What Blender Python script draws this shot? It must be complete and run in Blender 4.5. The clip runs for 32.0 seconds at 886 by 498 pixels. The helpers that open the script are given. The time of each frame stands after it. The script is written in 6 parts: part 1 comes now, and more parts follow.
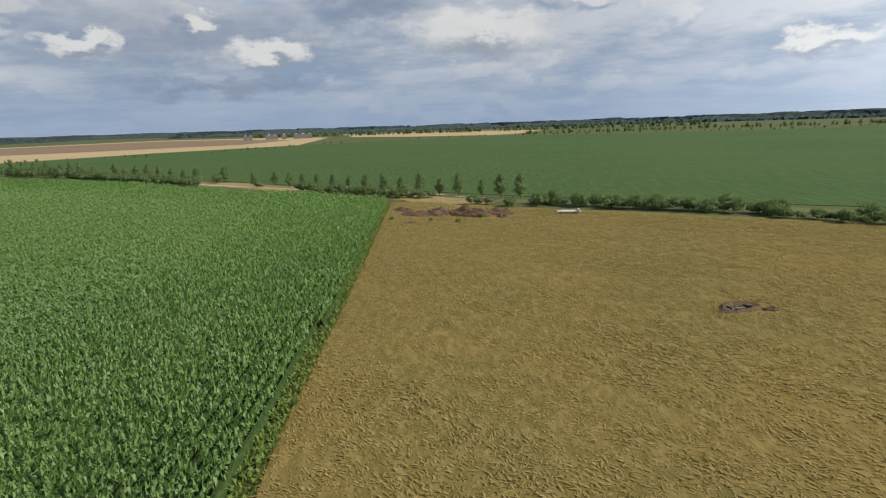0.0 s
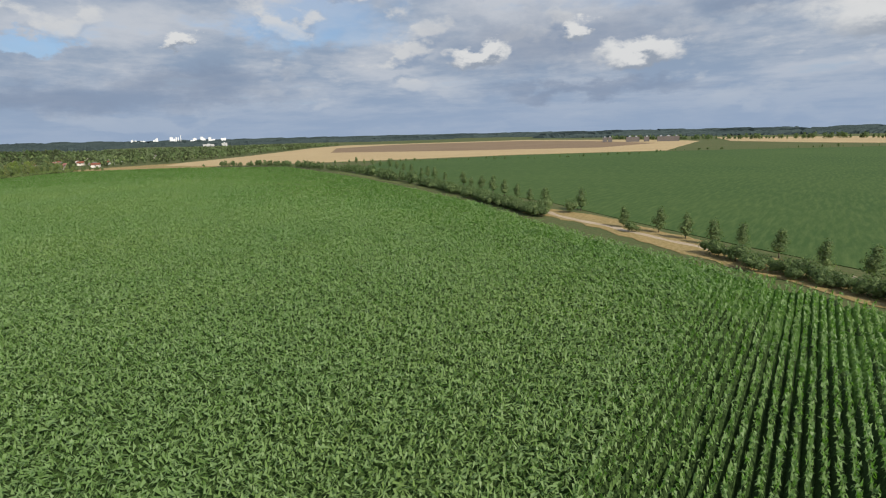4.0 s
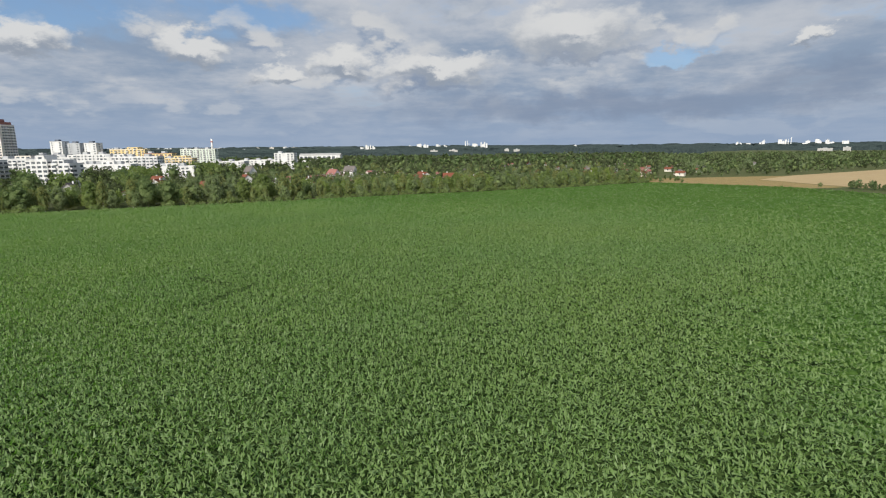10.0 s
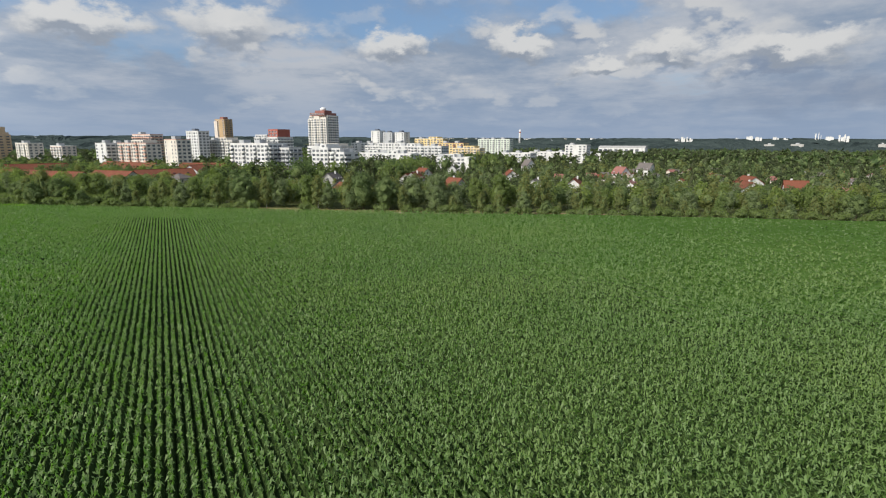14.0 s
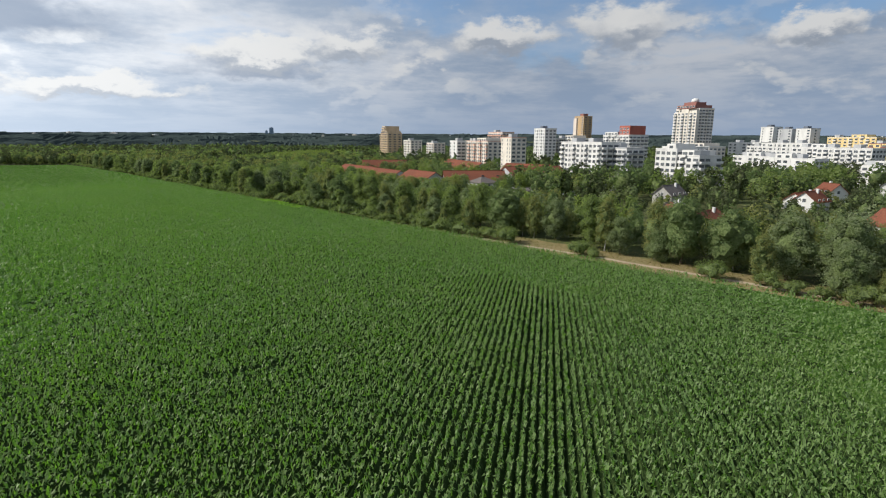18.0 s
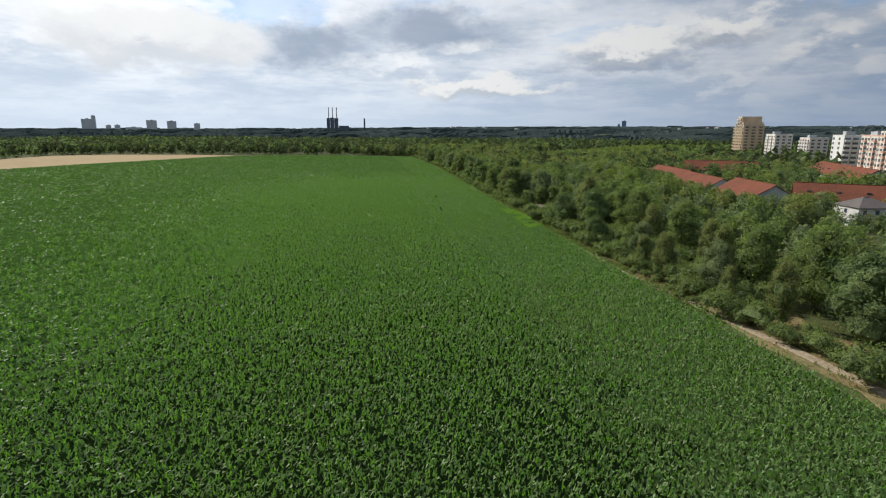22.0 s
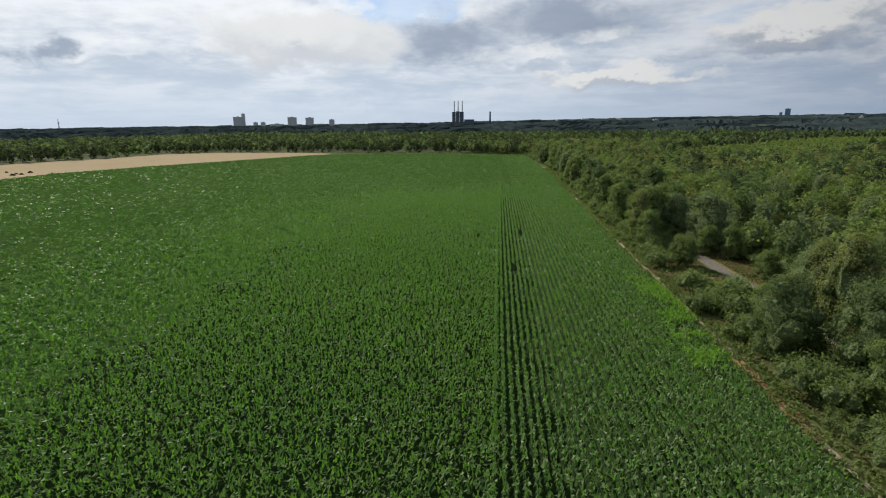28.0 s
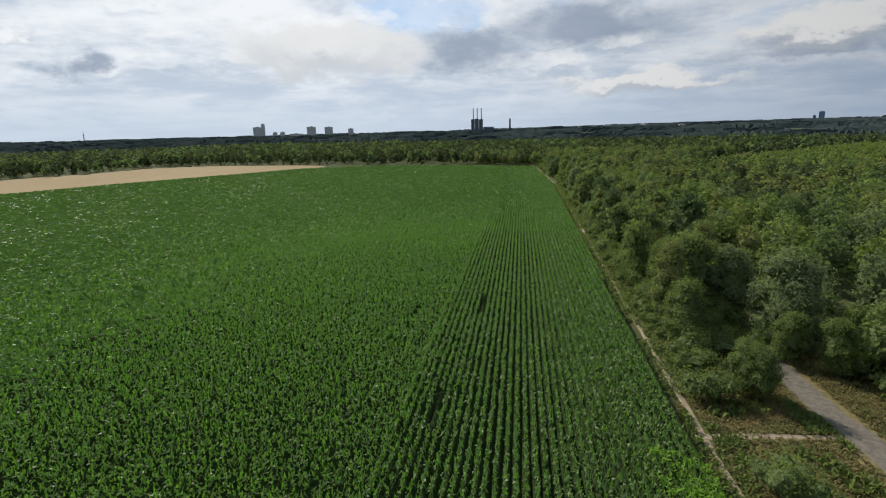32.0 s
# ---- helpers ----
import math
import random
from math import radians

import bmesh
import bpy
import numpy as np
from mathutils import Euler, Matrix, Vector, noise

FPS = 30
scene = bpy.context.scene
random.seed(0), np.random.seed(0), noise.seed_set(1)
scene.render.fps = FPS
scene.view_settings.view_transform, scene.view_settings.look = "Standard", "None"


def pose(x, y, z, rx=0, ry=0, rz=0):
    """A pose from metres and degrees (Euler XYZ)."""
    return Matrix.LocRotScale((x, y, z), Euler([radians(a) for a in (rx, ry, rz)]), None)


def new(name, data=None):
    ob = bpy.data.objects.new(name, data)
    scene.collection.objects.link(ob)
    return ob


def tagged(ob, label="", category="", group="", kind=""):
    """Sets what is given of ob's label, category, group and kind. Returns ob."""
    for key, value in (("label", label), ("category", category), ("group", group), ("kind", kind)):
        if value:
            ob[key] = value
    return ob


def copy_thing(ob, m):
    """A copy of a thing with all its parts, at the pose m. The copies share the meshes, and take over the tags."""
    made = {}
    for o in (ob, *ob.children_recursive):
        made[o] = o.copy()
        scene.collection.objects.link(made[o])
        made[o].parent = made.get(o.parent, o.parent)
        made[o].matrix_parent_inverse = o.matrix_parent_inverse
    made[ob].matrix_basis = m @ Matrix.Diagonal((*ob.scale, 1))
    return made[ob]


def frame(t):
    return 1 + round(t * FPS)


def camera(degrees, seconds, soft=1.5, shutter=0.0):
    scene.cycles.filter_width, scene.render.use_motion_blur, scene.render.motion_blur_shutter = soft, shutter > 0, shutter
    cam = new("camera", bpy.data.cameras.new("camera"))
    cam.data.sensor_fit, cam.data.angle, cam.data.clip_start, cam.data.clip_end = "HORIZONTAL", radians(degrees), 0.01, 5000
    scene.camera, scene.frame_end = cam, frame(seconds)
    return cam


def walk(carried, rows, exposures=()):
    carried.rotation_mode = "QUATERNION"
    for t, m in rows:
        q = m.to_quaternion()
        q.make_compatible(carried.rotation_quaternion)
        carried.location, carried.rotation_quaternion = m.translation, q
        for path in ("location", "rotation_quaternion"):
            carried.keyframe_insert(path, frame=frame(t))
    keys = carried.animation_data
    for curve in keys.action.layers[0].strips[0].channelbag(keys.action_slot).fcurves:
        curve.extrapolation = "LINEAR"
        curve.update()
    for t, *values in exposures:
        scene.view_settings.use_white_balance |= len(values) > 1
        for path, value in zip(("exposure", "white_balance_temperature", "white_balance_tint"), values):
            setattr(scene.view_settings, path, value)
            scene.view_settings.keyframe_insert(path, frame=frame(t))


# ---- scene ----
cam = camera(78.8, 32.0, soft=1.15)
METRES, EYE, TILT, LEAN, TURN = 560.0, 18.6, 0.0, 0.0, 0.0
ROWS = [
    (0.0, 0.0, 0.0, 0.0, -0.48, -13.16, 2.04),
    (0.5, -0.0019, 0.0147, 0.0001, 4.64, -12.9, 2.03),
    (1.0, -0.0047, 0.0295, 0.0003, 11.06, -12.66, 1.92),
    (1.5, -0.0087, 0.0443, 0.0007, 16.07, -12.46, 1.77),
    (2.0, -0.0139, 0.0589, 0.001, 20.59, -12.32, 1.7),
    (2.5, -0.0204, 0.0734, 0.0016, 27.69, -12.13, 1.55),
    (4.5, -0.0608, 0.1329, 0.0048, 40.0, -11.87, 1.51),
    (5.0, -0.073, 0.1472, 0.0054, 48.58, -11.61, 1.33),
    (5.5, -0.0862, 0.1607, 0.0059, 57.48, -11.31, 1.23),
    (6.0, -0.1004, 0.1728, 0.0063, 64.93, -11.1, 1.15),
    (6.5, -0.1157, 0.1837, 0.0067, 72.92, -10.81, 1.08),
    (7.0, -0.1318, 0.1932, 0.0071, 79.51, -10.59, 1.02),
    (7.5, -0.1495, 0.2015, 0.0073, 84.12, -10.5, 0.93),
    (8.0, -0.1671, 0.2078, 0.0077, 92.33, -10.38, 0.57),
    (8.5, -0.1852, 0.2127, 0.0081, 94.92, -10.31, 0.49),
    (9.0, -0.204, 0.2165, 0.0084, 95.07, -10.35, 0.53),
    (9.5, -0.223, 0.2199, 0.0087, 93.9, -10.43, 0.7),
    (10.0, -0.2421, 0.2229, 0.009, 93.21, -10.51, 0.84),
    (10.5, -0.2612, 0.2255, 0.0092, 97.01, -10.54, 0.78),
    (11.0, -0.2805, 0.2273, 0.0095, 101.6, -10.61, 0.72),
    (11.5, -0.3003, 0.2276, 0.0097, 107.46, -10.66, 0.43),
    (12.0, -0.3196, 0.2265, 0.0098, 114.45, -10.74, 0.18),
    (12.5, -0.339, 0.2237, 0.0098, 115.44, -10.83, 0.17),
    (13.0, -0.358, 0.2197, 0.0099, 117.58, -10.91, 0.11),
    (13.5, -0.3769, 0.2147, 0.0098, 120.23, -11.02, 0.06),
    (14.0, -0.3954, 0.2087, 0.0098, 124.81, -11.17, -0.02),
    (14.5, -0.4131, 0.2016, 0.0099, 129.58, -11.22, -0.02),
    (15.0, -0.4306, 0.1934, 0.0101, 135.47, -11.21, -0.02),
    (15.5, -0.4467, 0.1844, 0.0102, 142.99, -11.18, -0.19),
    (17.5, -0.5026, 0.1357, 0.0105, 160.0, -11.39, -0.47),
    (18.0, -0.5145, 0.123, 0.0105, 162.93, -11.47, -0.36),
    (18.5, -0.5254, 0.1104, 0.0105, 166.29, -11.48, -0.22),
    (19.0, -0.5354, 0.0974, 0.0107, 170.62, -11.61, -0.31),
    (19.5, -0.544, 0.0848, 0.0108, 174.64, -11.66, -0.27),
    (20.0, -0.5509, 0.0723, 0.011, 178.34, -11.74, -0.25),
    (20.5, -0.5564, 0.0598, 0.0112, 186.48, -11.85, -0.4),
    (21.0, -0.5606, 0.0474, 0.0113, 193.12, -12.02, -0.43),
    (21.5, -0.5633, 0.0349, 0.0114, 195.18, -12.13, -0.3),
    (22.0, -0.5653, 0.0227, 0.0112, 198.84, -12.32, -0.25),
    (22.5, -0.5663, 0.0106, 0.0112, 202.23, -12.57, -0.1),
    (23.0, -0.5663, -0.0016, 0.0113, 206.08, -12.82, -0.05),
    (23.5, -0.5652, -0.013, 0.0113, 207.97, -13.01, -0.08),
    (24.0, -0.5634, -0.0243, 0.0113, 208.91, -13.17, -0.09),
    (24.5, -0.5606, -0.0355, 0.0114, 209.74, -13.24, -0.03),
    (25.0, -0.557, -0.0466, 0.0116, 210.39, -13.24, 0.03),
    (25.5, -0.5534, -0.0574, 0.0118, 211.75, -13.24, 0.15),
    (27.5, -0.5381, -0.1025, 0.0122, 212.36, -13.12, 0.46),
    (28.0, -0.5349, -0.1136, 0.0121, 212.22, -12.98, 0.56),
    (28.5, -0.5324, -0.1242, 0.0123, 212.26, -12.83, 0.72),
    (29.0, -0.53, -0.1341, 0.0124, 212.4, -12.69, 0.83),
    (29.5, -0.528, -0.1439, 0.0124, 213.75, -12.58, 0.98),
    (30.0, -0.5261, -0.1537, 0.0125, 214.45, -12.49, 1.09),
    (30.5, -0.5237, -0.1637, 0.0128, 214.73, -12.37, 1.12),
    (31.0, -0.521, -0.1736, 0.0131, 214.82, -12.31, 1.14),
    (31.5, -0.5184, -0.1839, 0.0132, 214.66, -12.29, 1.14),
    (32.0, -0.5159, -0.1943, 0.0134, 214.54, -12.17, 1.25),
]
EXPOSED = [(0.0, 0.55), (6.0, 0.62), (9.0, 0.57), (13.0, 0.5), (15.0, 0.48), (19.0, 0.42), (22.0, 0.31), (25.0, 0.18), (32.0, 0.10)]
walk(cam, [(t, pose(0, 0, EYE, TILT, LEAN, TURN) @ pose(METRES * x, METRES * y, METRES * z, 90 + pitch, roll, yaw)) for t, x, y, z, yaw, pitch, roll in ROWS], EXPOSED)
SUN_YAW, SUN_ELEV = 252.0, 38.0

# ---- light: broken cloud with sun ----
world = bpy.data.worlds.new("world")
scene.world = world
world.use_nodes = True
wt = world.node_tree
wt.nodes.clear()


def wnode(kind, **settings):
    n = wt.nodes.new(kind)
    for key, value in settings.items():
        if key == "op":
            n.operation = value
        elif key == "blend":
            n.blend_type = value
        elif key == "sky":
            n.sky_type = value
    return n


def wmath(op, a, b=None, clamp=False):
    n = wnode("ShaderNodeMath", op=op)
    n.use_clamp = clamp
    for slot, v in enumerate((a, b)):
        if v is None:
            continue
        if isinstance(v, (int, float)):
            n.inputs[slot].default_value = v
        else:
            wt.links.new(v, n.inputs[slot])
    return n.outputs[0]


def wmix(fac, a, b):
    n = wnode("ShaderNodeMix")
    n.data_type = "RGBA"
    for slot, v in ((0, fac), (6, a), (7, b)):
        if isinstance(v, (int, float)):
            n.inputs[slot].default_value = v
        elif isinstance(v, tuple):
            n.inputs[slot].default_value = v
        else:
            wt.links.new(v, n.inputs[slot])
    return n.outputs[2]


def wrange(v, lo, hi, a=0.0, b=1.0):
    n = wnode("ShaderNodeMapRange")
    n.interpolation_type = "SMOOTHSTEP"
    wt.links.new(v, n.inputs[0])
    for slot, value in ((1, lo), (2, hi), (3, a), (4, b)):
        n.inputs[slot].default_value = value
    return n.outputs[0]


def wnoise(vec, scale, detail, rough):
    n = wnode("ShaderNodeTexNoise")
    n.inputs["Scale"].default_value = scale
    n.inputs["Detail"].default_value = detail
    n.inputs["Roughness"].default_value = rough
    wt.links.new(vec, n.inputs["Vector"])
    return n.outputs[0]


sky = wnode("ShaderNodeTexSky", sky="NISHITA")
sky.sun_disc = False
sky.sun_elevation = radians(SUN_ELEV)
sky.sun_rotation = radians(-SUN_YAW)
sky.air_density, sky.dust_density, sky.ozone_density = 1.0, 1.0, 1.2
coord = wnode("ShaderNodeTexCoord").outputs["Generated"]
sep = wnode("ShaderNodeSeparateXYZ")
wt.links.new(coord, sep.inputs[0])
up = wmath("MAXIMUM", sep.outputs[2], 0.0)


def wvector(x, y, z):
    n = wnode("ShaderNodeCombineXYZ")
    for slot, v in enumerate((x, y, z)):
        if isinstance(v, (int, float)):
            n.inputs[slot].default_value = v
        else:
            wt.links.new(v, n.inputs[slot])
    return n.outputs[0]


def heap(lift):
    """Place in the heaped clouds: flattened towards the horizon; lift looks a little higher."""
    squeeze = wmath("POWER", wmath("ADD", up, 0.02 + lift), 0.75)
    return wvector(sep.outputs[0], sep.outputs[1], wmath("MULTIPLY", squeeze, 1.75))


def wsmooth(v, lo, hi):
    return wrange(v, lo, hi, 1.0, 0.0)


def wvec(op, a, b=None, c=None):
    n = wnode("ShaderNodeVectorMath", op=op)
    for slot, v in enumerate((a, b, c)):
        if isinstance(v, tuple):
            n.inputs[slot].default_value = v
        elif v is not None:
            wt.links.new(v, n.inputs[slot])
    return n.outputs["Value" if op in ("LENGTH", "DOT_PRODUCT") else "Vector"]


def nearest(place, clouds):
    """How deep a place in the sky lies in the nearest of some clouds: 0 at its middle, 1 at its rim."""
    best = 9.0
    for bearing, height, wide, tall in clouds:
        off = wvec("MULTIPLY_ADD", place, (1 / wide, 1 / tall, 0), (-bearing / wide, -height / tall, 0))
        best = wmath("MINIMUM", wvec("LENGTH", off), best)
    return best


# clouds low over the plain: bearing, height, half width and half height in degrees
HEAPED = [(31.6, 7.7, 2.5, 1.1), (-4.5, 8.4, 6.6, 2.0), (-34.8, 5.3, 2.6, 1.1), (21.7, 10.2, 1.7, 0.9), (60.4, 9.2, 1.7, 0.8), (15.8, 7.0, 3.5, 1.3), (80.5, 11.0, 6.5, 2.2), (93.5, 8.0, 6.0, 1.4), (103.0, 8.6, 3.4, 1.4), (109.3, 7.3, 3.0, 1.0), (117.0, 9.4, 2.8, 1.4), (129.5, 9.4, 3.4, 1.4), (145.6, 10.6, 4.0, 1.9), (157.0, 9.9, 5.0, 1.6), (172.2, 8.8, 4.4, 1.4), (180.5, 7.9, 5.6, 1.3), (194.8, 4.4, 7.0, 1.0), (226.0, 8.0, 9.0, 2.6)]
DARK_BELLIES = [(6.6, 11.1, 7.2, 1.4), (20.5, 3.8, 10.6, 0.8), (23.4, 8.7, 14.0, 3.0), (58.7, 4.9, 9.0, 1.8), (76.0, 4.1, 23.0, 1.7), (93.8, 6.2, 6.1, 0.6), (79.6, 8.8, 6.3, 0.5), (200.0, 9.8, 9.0, 2.3), (211.5, 8.3, 6.0, 2.2), (181.0, 6.5, 6.7, 0.9), (247.0, 6.3, 2.1, 1.1)]
CLEAR_GAPS = [(47.4, 10.9, 8.4, 2.5), (71.0, 8.3, 3.2, 0.8), (112.0, 12.4, 8.0, 2.0), (151.7, 9.1, 4.9, 2.2), (135.0, 12.2, 20.0, 3.0), (156.5, 12.8, 15.7, 2.4), (217.0, 11.4, 6.7, 2.0)]
bearing = wmath("SUBTRACT", wmath("FLOORED_MODULO", wmath("ADD", wmath("MULTIPLY", wmath("ARCTAN2", wmath("MULTIPLY", sep.outputs[0], -1.0), sep.outputs[1]), 57.2958), 430.0), 360.0), 70.0)
height = wmath("MULTIPLY", wmath("ARCSINE", sep.outputs[2]), 57.2958)
billow = wnode("ShaderNodeTexNoise")
for key, value in (("Scale", 14.0), ("Detail", 9.0), ("Roughness", 0.6)):
    billow.inputs[key].default_value = value
wt.links.new(wvec("MULTIPLY", coord, (1.0, 1.0, 1.9)), billow.inputs["Vector"])
ragged = wvec("MULTIPLY_ADD", billow.outputs["Color"], (11.0, 6.0, 0), (-5.5, -3.0, 0))
place = wvec("ADD", wvector(bearing, height, 0.0), ragged)
near_sun = wnode("ShaderNodeVectorMath", op="DOT_PRODUCT")
wt.links.new(coord, near_sun.inputs[0])
near_sun.inputs[1].default_value = (-math.sin(radians(SUN_YAW)), math.cos(radians(SUN_YAW)), 0.0)
side_glow = wrange(near_sun.outputs["Value"], -0.2, 0.95)
# a broken grey sheet over everything, open in places
lift_plane = wmath("ADD", up, 0.10)
veil = wnoise(wvector(wmath("DIVIDE", sep.outputs[0], lift_plane), wmath("DIVIDE", sep.outputs[1], lift_plane), 0.4), 0.9, 7.0, 0.62)
cover = wnoise(heap(0.0), 4.6, 8.0, 0.56)
sheet_grey = wmix(side_glow, (2.35, 3.05, 4.2, 1), (3.9, 4.5, 5.4, 1))
sheet_pale = wmix(side_glow, (4.6, 4.9, 5.5, 1), (6.9, 7.1, 7.5, 1))
sheet = wmix(wrange(wmath("ADD", wmath("MULTIPLY", veil, 0.6), wmath("MULTIPLY", cover, 0.4)), 0.40, 0.60), sheet_grey, sheet_pale)
clear = wmix(0.45, sky.outputs[0], (1.7, 3.3, 6.3, 1))
gap = wmath("MAXIMUM", wsmooth(nearest(place, CLEAR_GAPS), 0.55, 1.25), wrange(height, 15.0, 24.0, 0.0, 0.45))
gap = wmath("MAXIMUM", gap, wrange(veil, 0.60, 0.72, 0.0, 0.5))
mixed = wmix(wmath("MULTIPLY", gap, wrange(cover, 0.38, 0.62, 1.0, 0.55)), sheet, clear)
# small broken heaps, lit from above
puff = wnoise(heap(0.0), 8.5, 8.0, 0.55)
puff_up = wnoise(heap(0.022), 8.5, 5.0, 0.5)
some = wmath("MULTIPLY", wrange(puff, 0.50, 0.60), wrange(cover, 0.42, 0.60, 0.25, 0.85))
mixed = wmix(some, mixed, wmix(wrange(wmath("SUBTRACT", puff, puff_up), -0.05, 0.07), wmix(side_glow, (2.4, 3.05, 4.2, 1), (3.9, 4.4, 5.2, 1)), wmix(side_glow, (5.6, 5.7, 5.9, 1), (7.1, 7.25, 7.5, 1))))
low = wmix(side_glow, (2.65, 3.45, 4.85, 1), (4.3, 5.0, 6.0, 1))
mixed = wmix(wrange(up, 0.0, 0.14, 0.86, 0.0), mixed, low)
belly = wsmooth(nearest(place, DARK_BELLIES), 0.2, 1.4)
mixed = wmix(wmath("MULTIPLY", belly, wrange(side_glow, 0.2, 0.8, 0.62, 0.85)), mixed, wmix(side_glow, (1.9, 2.4, 3.4, 1), (2.35, 2.85, 3.7, 1)))
depth = nearest(place, HEAPED)
depth_up = nearest(wvec("ADD", place, (0.0, 0.75, 0.0)), HEAPED)
heaped = wsmooth(depth, 0.72, 1.32)
lit_top = wrange(wmath("SUBTRACT", depth_up, depth), -0.5, 0.42)
heap_grey = wmix(side_glow, (2.7, 3.1, 3.8, 1), (4.4, 4.7, 5.2, 1))
mixed = wmix(wmath("MULTIPLY", heaped, 0.95), mixed, wmix(lit_top, heap_grey, (6.3, 6.35, 6.45, 1)))
glow_add = wnode("ShaderNodeMix")
glow_add.data_type, glow_add.blend_type = "RGBA", "MULTIPLY"
glow_add.inputs[0].default_value = 1.0
wt.links.new(mixed, glow_add.inputs[6])
wt.links.new(wmix(side_glow, (0.95, 0.95, 0.935, 1), (1.54, 1.55, 1.53, 1)), glow_add.inputs[7])
back = wnode("ShaderNodeBackground")
back.inputs["Strength"].default_value = 0.078
wt.links.new(glow_add.outputs[2], back.inputs["Color"])
wt.links.new(back.outputs[0], wnode("ShaderNodeOutputWorld").inputs[0])

sun = new("sun", bpy.data.lights.new("sun", "SUN"))
sun.data.energy, sun.data.angle, sun.data.color = 3.5, radians(0.6), (1.0, 0.94, 0.84)
sun.matrix_world = pose(0, 0, 300, 90 - SUN_ELEV, 0, SUN_YAW + 180)

# ---- materials ----


class Shader:
    """A small writer of node materials."""

    def __init__(self, name):
        self.m = bpy.data.materials.new(name)
        self.m.use_nodes = True
        self.t = self.m.node_tree
        self.b = self.t.nodes["Principled BSDF"]
        self.co = self.t.nodes.new("ShaderNodeTexCoord").outputs["Object"]
        self.pos = self.t.nodes.new("ShaderNodeNewGeometry")

    def put(self, slot, v):
        if isinstance(v, (int, float)):
            slot.default_value = v
        elif isinstance(v, tuple):
            slot.default_value = v if len(v) == 4 or len(slot.default_value) == 3 else (*v, 1)
        else:
            self.t.links.new(v, slot)

    def noise(self, scale, detail=4.0, rough=0.55, stretch=None, place=None):
        n = self.t.nodes.new("ShaderNodeTexNoise")
        n.inputs["Scale"].default_value = scale
        n.inputs["Detail"].default_value = detail
        n.inputs["Roughness"].default_value = rough
        src = place or self.pos.outputs["Position"]
        if stretch:
            g = self.t.nodes.new("ShaderNodeMapping")
            g.inputs["Scale"].default_value = stretch[:3]
            g.inputs["Rotation"].default_value = (0, 0, stretch[3] if len(stretch) > 3 else 0)
            self.t.links.new(src, g.inputs[0])
            src = g.outputs[0]
        self.t.links.new(src, n.inputs["Vector"])
        return n.outputs[0]

    def ramp(self, v, lo, hi, a=0.0, b=1.0):
        n = self.t.nodes.new("ShaderNodeMapRange")
        self.t.links.new(v, n.inputs[0])
        for slot, value in ((1, lo), (2, hi), (3, a), (4, b)):
            n.inputs[slot].default_value = value
        return n.outputs[0]

    def mix(self, fac, a, b, blend="MIX"):
        n = self.t.nodes.new("ShaderNodeMix")
        n.data_type, n.blend_type = "RGBA", blend
        self.put(n.inputs[0], fac)
        self.put(n.inputs[6], a)
        self.put(n.inputs[7], b)
        return n.outputs[2]

    def island(self):
        return self.pos.outputs["Random Per Island"]

    def each(self):
        return self.t.nodes.new("ShaderNodeObjectInfo").outputs["Random"]

    def bump(self, v, strength, distance):
        n = self.t.nodes.new("ShaderNodeBump")
        n.inputs["Strength"].default_value = strength
        n.inputs["Distance"].default_value = distance
        self.t.links.new(v, n.inputs["Height"])
        self.t.links.new(n.outputs[0], self.b.inputs["Normal"])

    def done(self, colour, rough=0.8, metal=0.0, spec=0.3, sheer=0.0, shine=None):
        self.put(self.b.inputs["Base Color"], colour)
        self.put(self.b.inputs["Roughness"], rough)
        self.put(self.b.inputs["Metallic"], metal)
        self.put(self.b.inputs["Specular IOR Level"], spec)
        if sheer:
            tr = self.t.nodes.new("ShaderNodeBsdfTranslucent")
            self.put(tr.inputs[0], shine or colour)
            mx = self.t.nodes.new("ShaderNodeMixShader")
            mx.inputs[0].default_value = sheer
            self.t.links.new(self.b.outputs[0], mx.inputs[1])
            self.t.links.new(tr.outputs[0], mx.inputs[2])
            self.t.links.new(mx.outputs[0], self.t.nodes["Material Output"].inputs[0])
        return self.m


def leafy(name, a, b, c, sheer=0.25, patch=0.09, rough=0.75, spec=0.06, shine=None, spread=0.55):
    s = Shader(name)
    base = s.mix(s.ramp(s.noise(patch, 3.0), 0.36, 0.64), a, b)
    col = s.mix(s.ramp(s.island(), 0.0, 1.0, 0.0, spread), base, c)
    return s.done(col, rough, 0.0, spec, sheer, shine or (c[0], c[1] * 1.22, c[2] * 0.65))


def soil(name, a, b, c, fine=3.0, broad=0.05, stretch=None, bump=0.5):
    s = Shader(name)
    n1 = s.noise(broad, 5.0, 0.6)
    n2 = s.noise(fine, 5.0, 0.65, stretch)
    col = s.mix(s.ramp(n1, 0.35, 0.65), a, b)
    col = s.mix(s.ramp(n2, 0.42, 0.68), col, c)
    s.bump(n2, bump, 0.15)
    return s.done(col, 0.95, 0.0, 0.1)


def plaster(name, colour, dirt=0.75, rough=0.75):
    s = Shader(name)
    n1 = s.noise(0.25, 5.0, 0.6, (1, 1, 0.35))
    n2 = s.noise(6.0, 3.0)
    col = s.mix(s.ramp(n1, 0.4, 0.75), colour, tuple(v * dirt for v in colour))
    s.bump(n2, 0.2, 0.02)
    return s.done(col, rough, 0.0, 0.3)


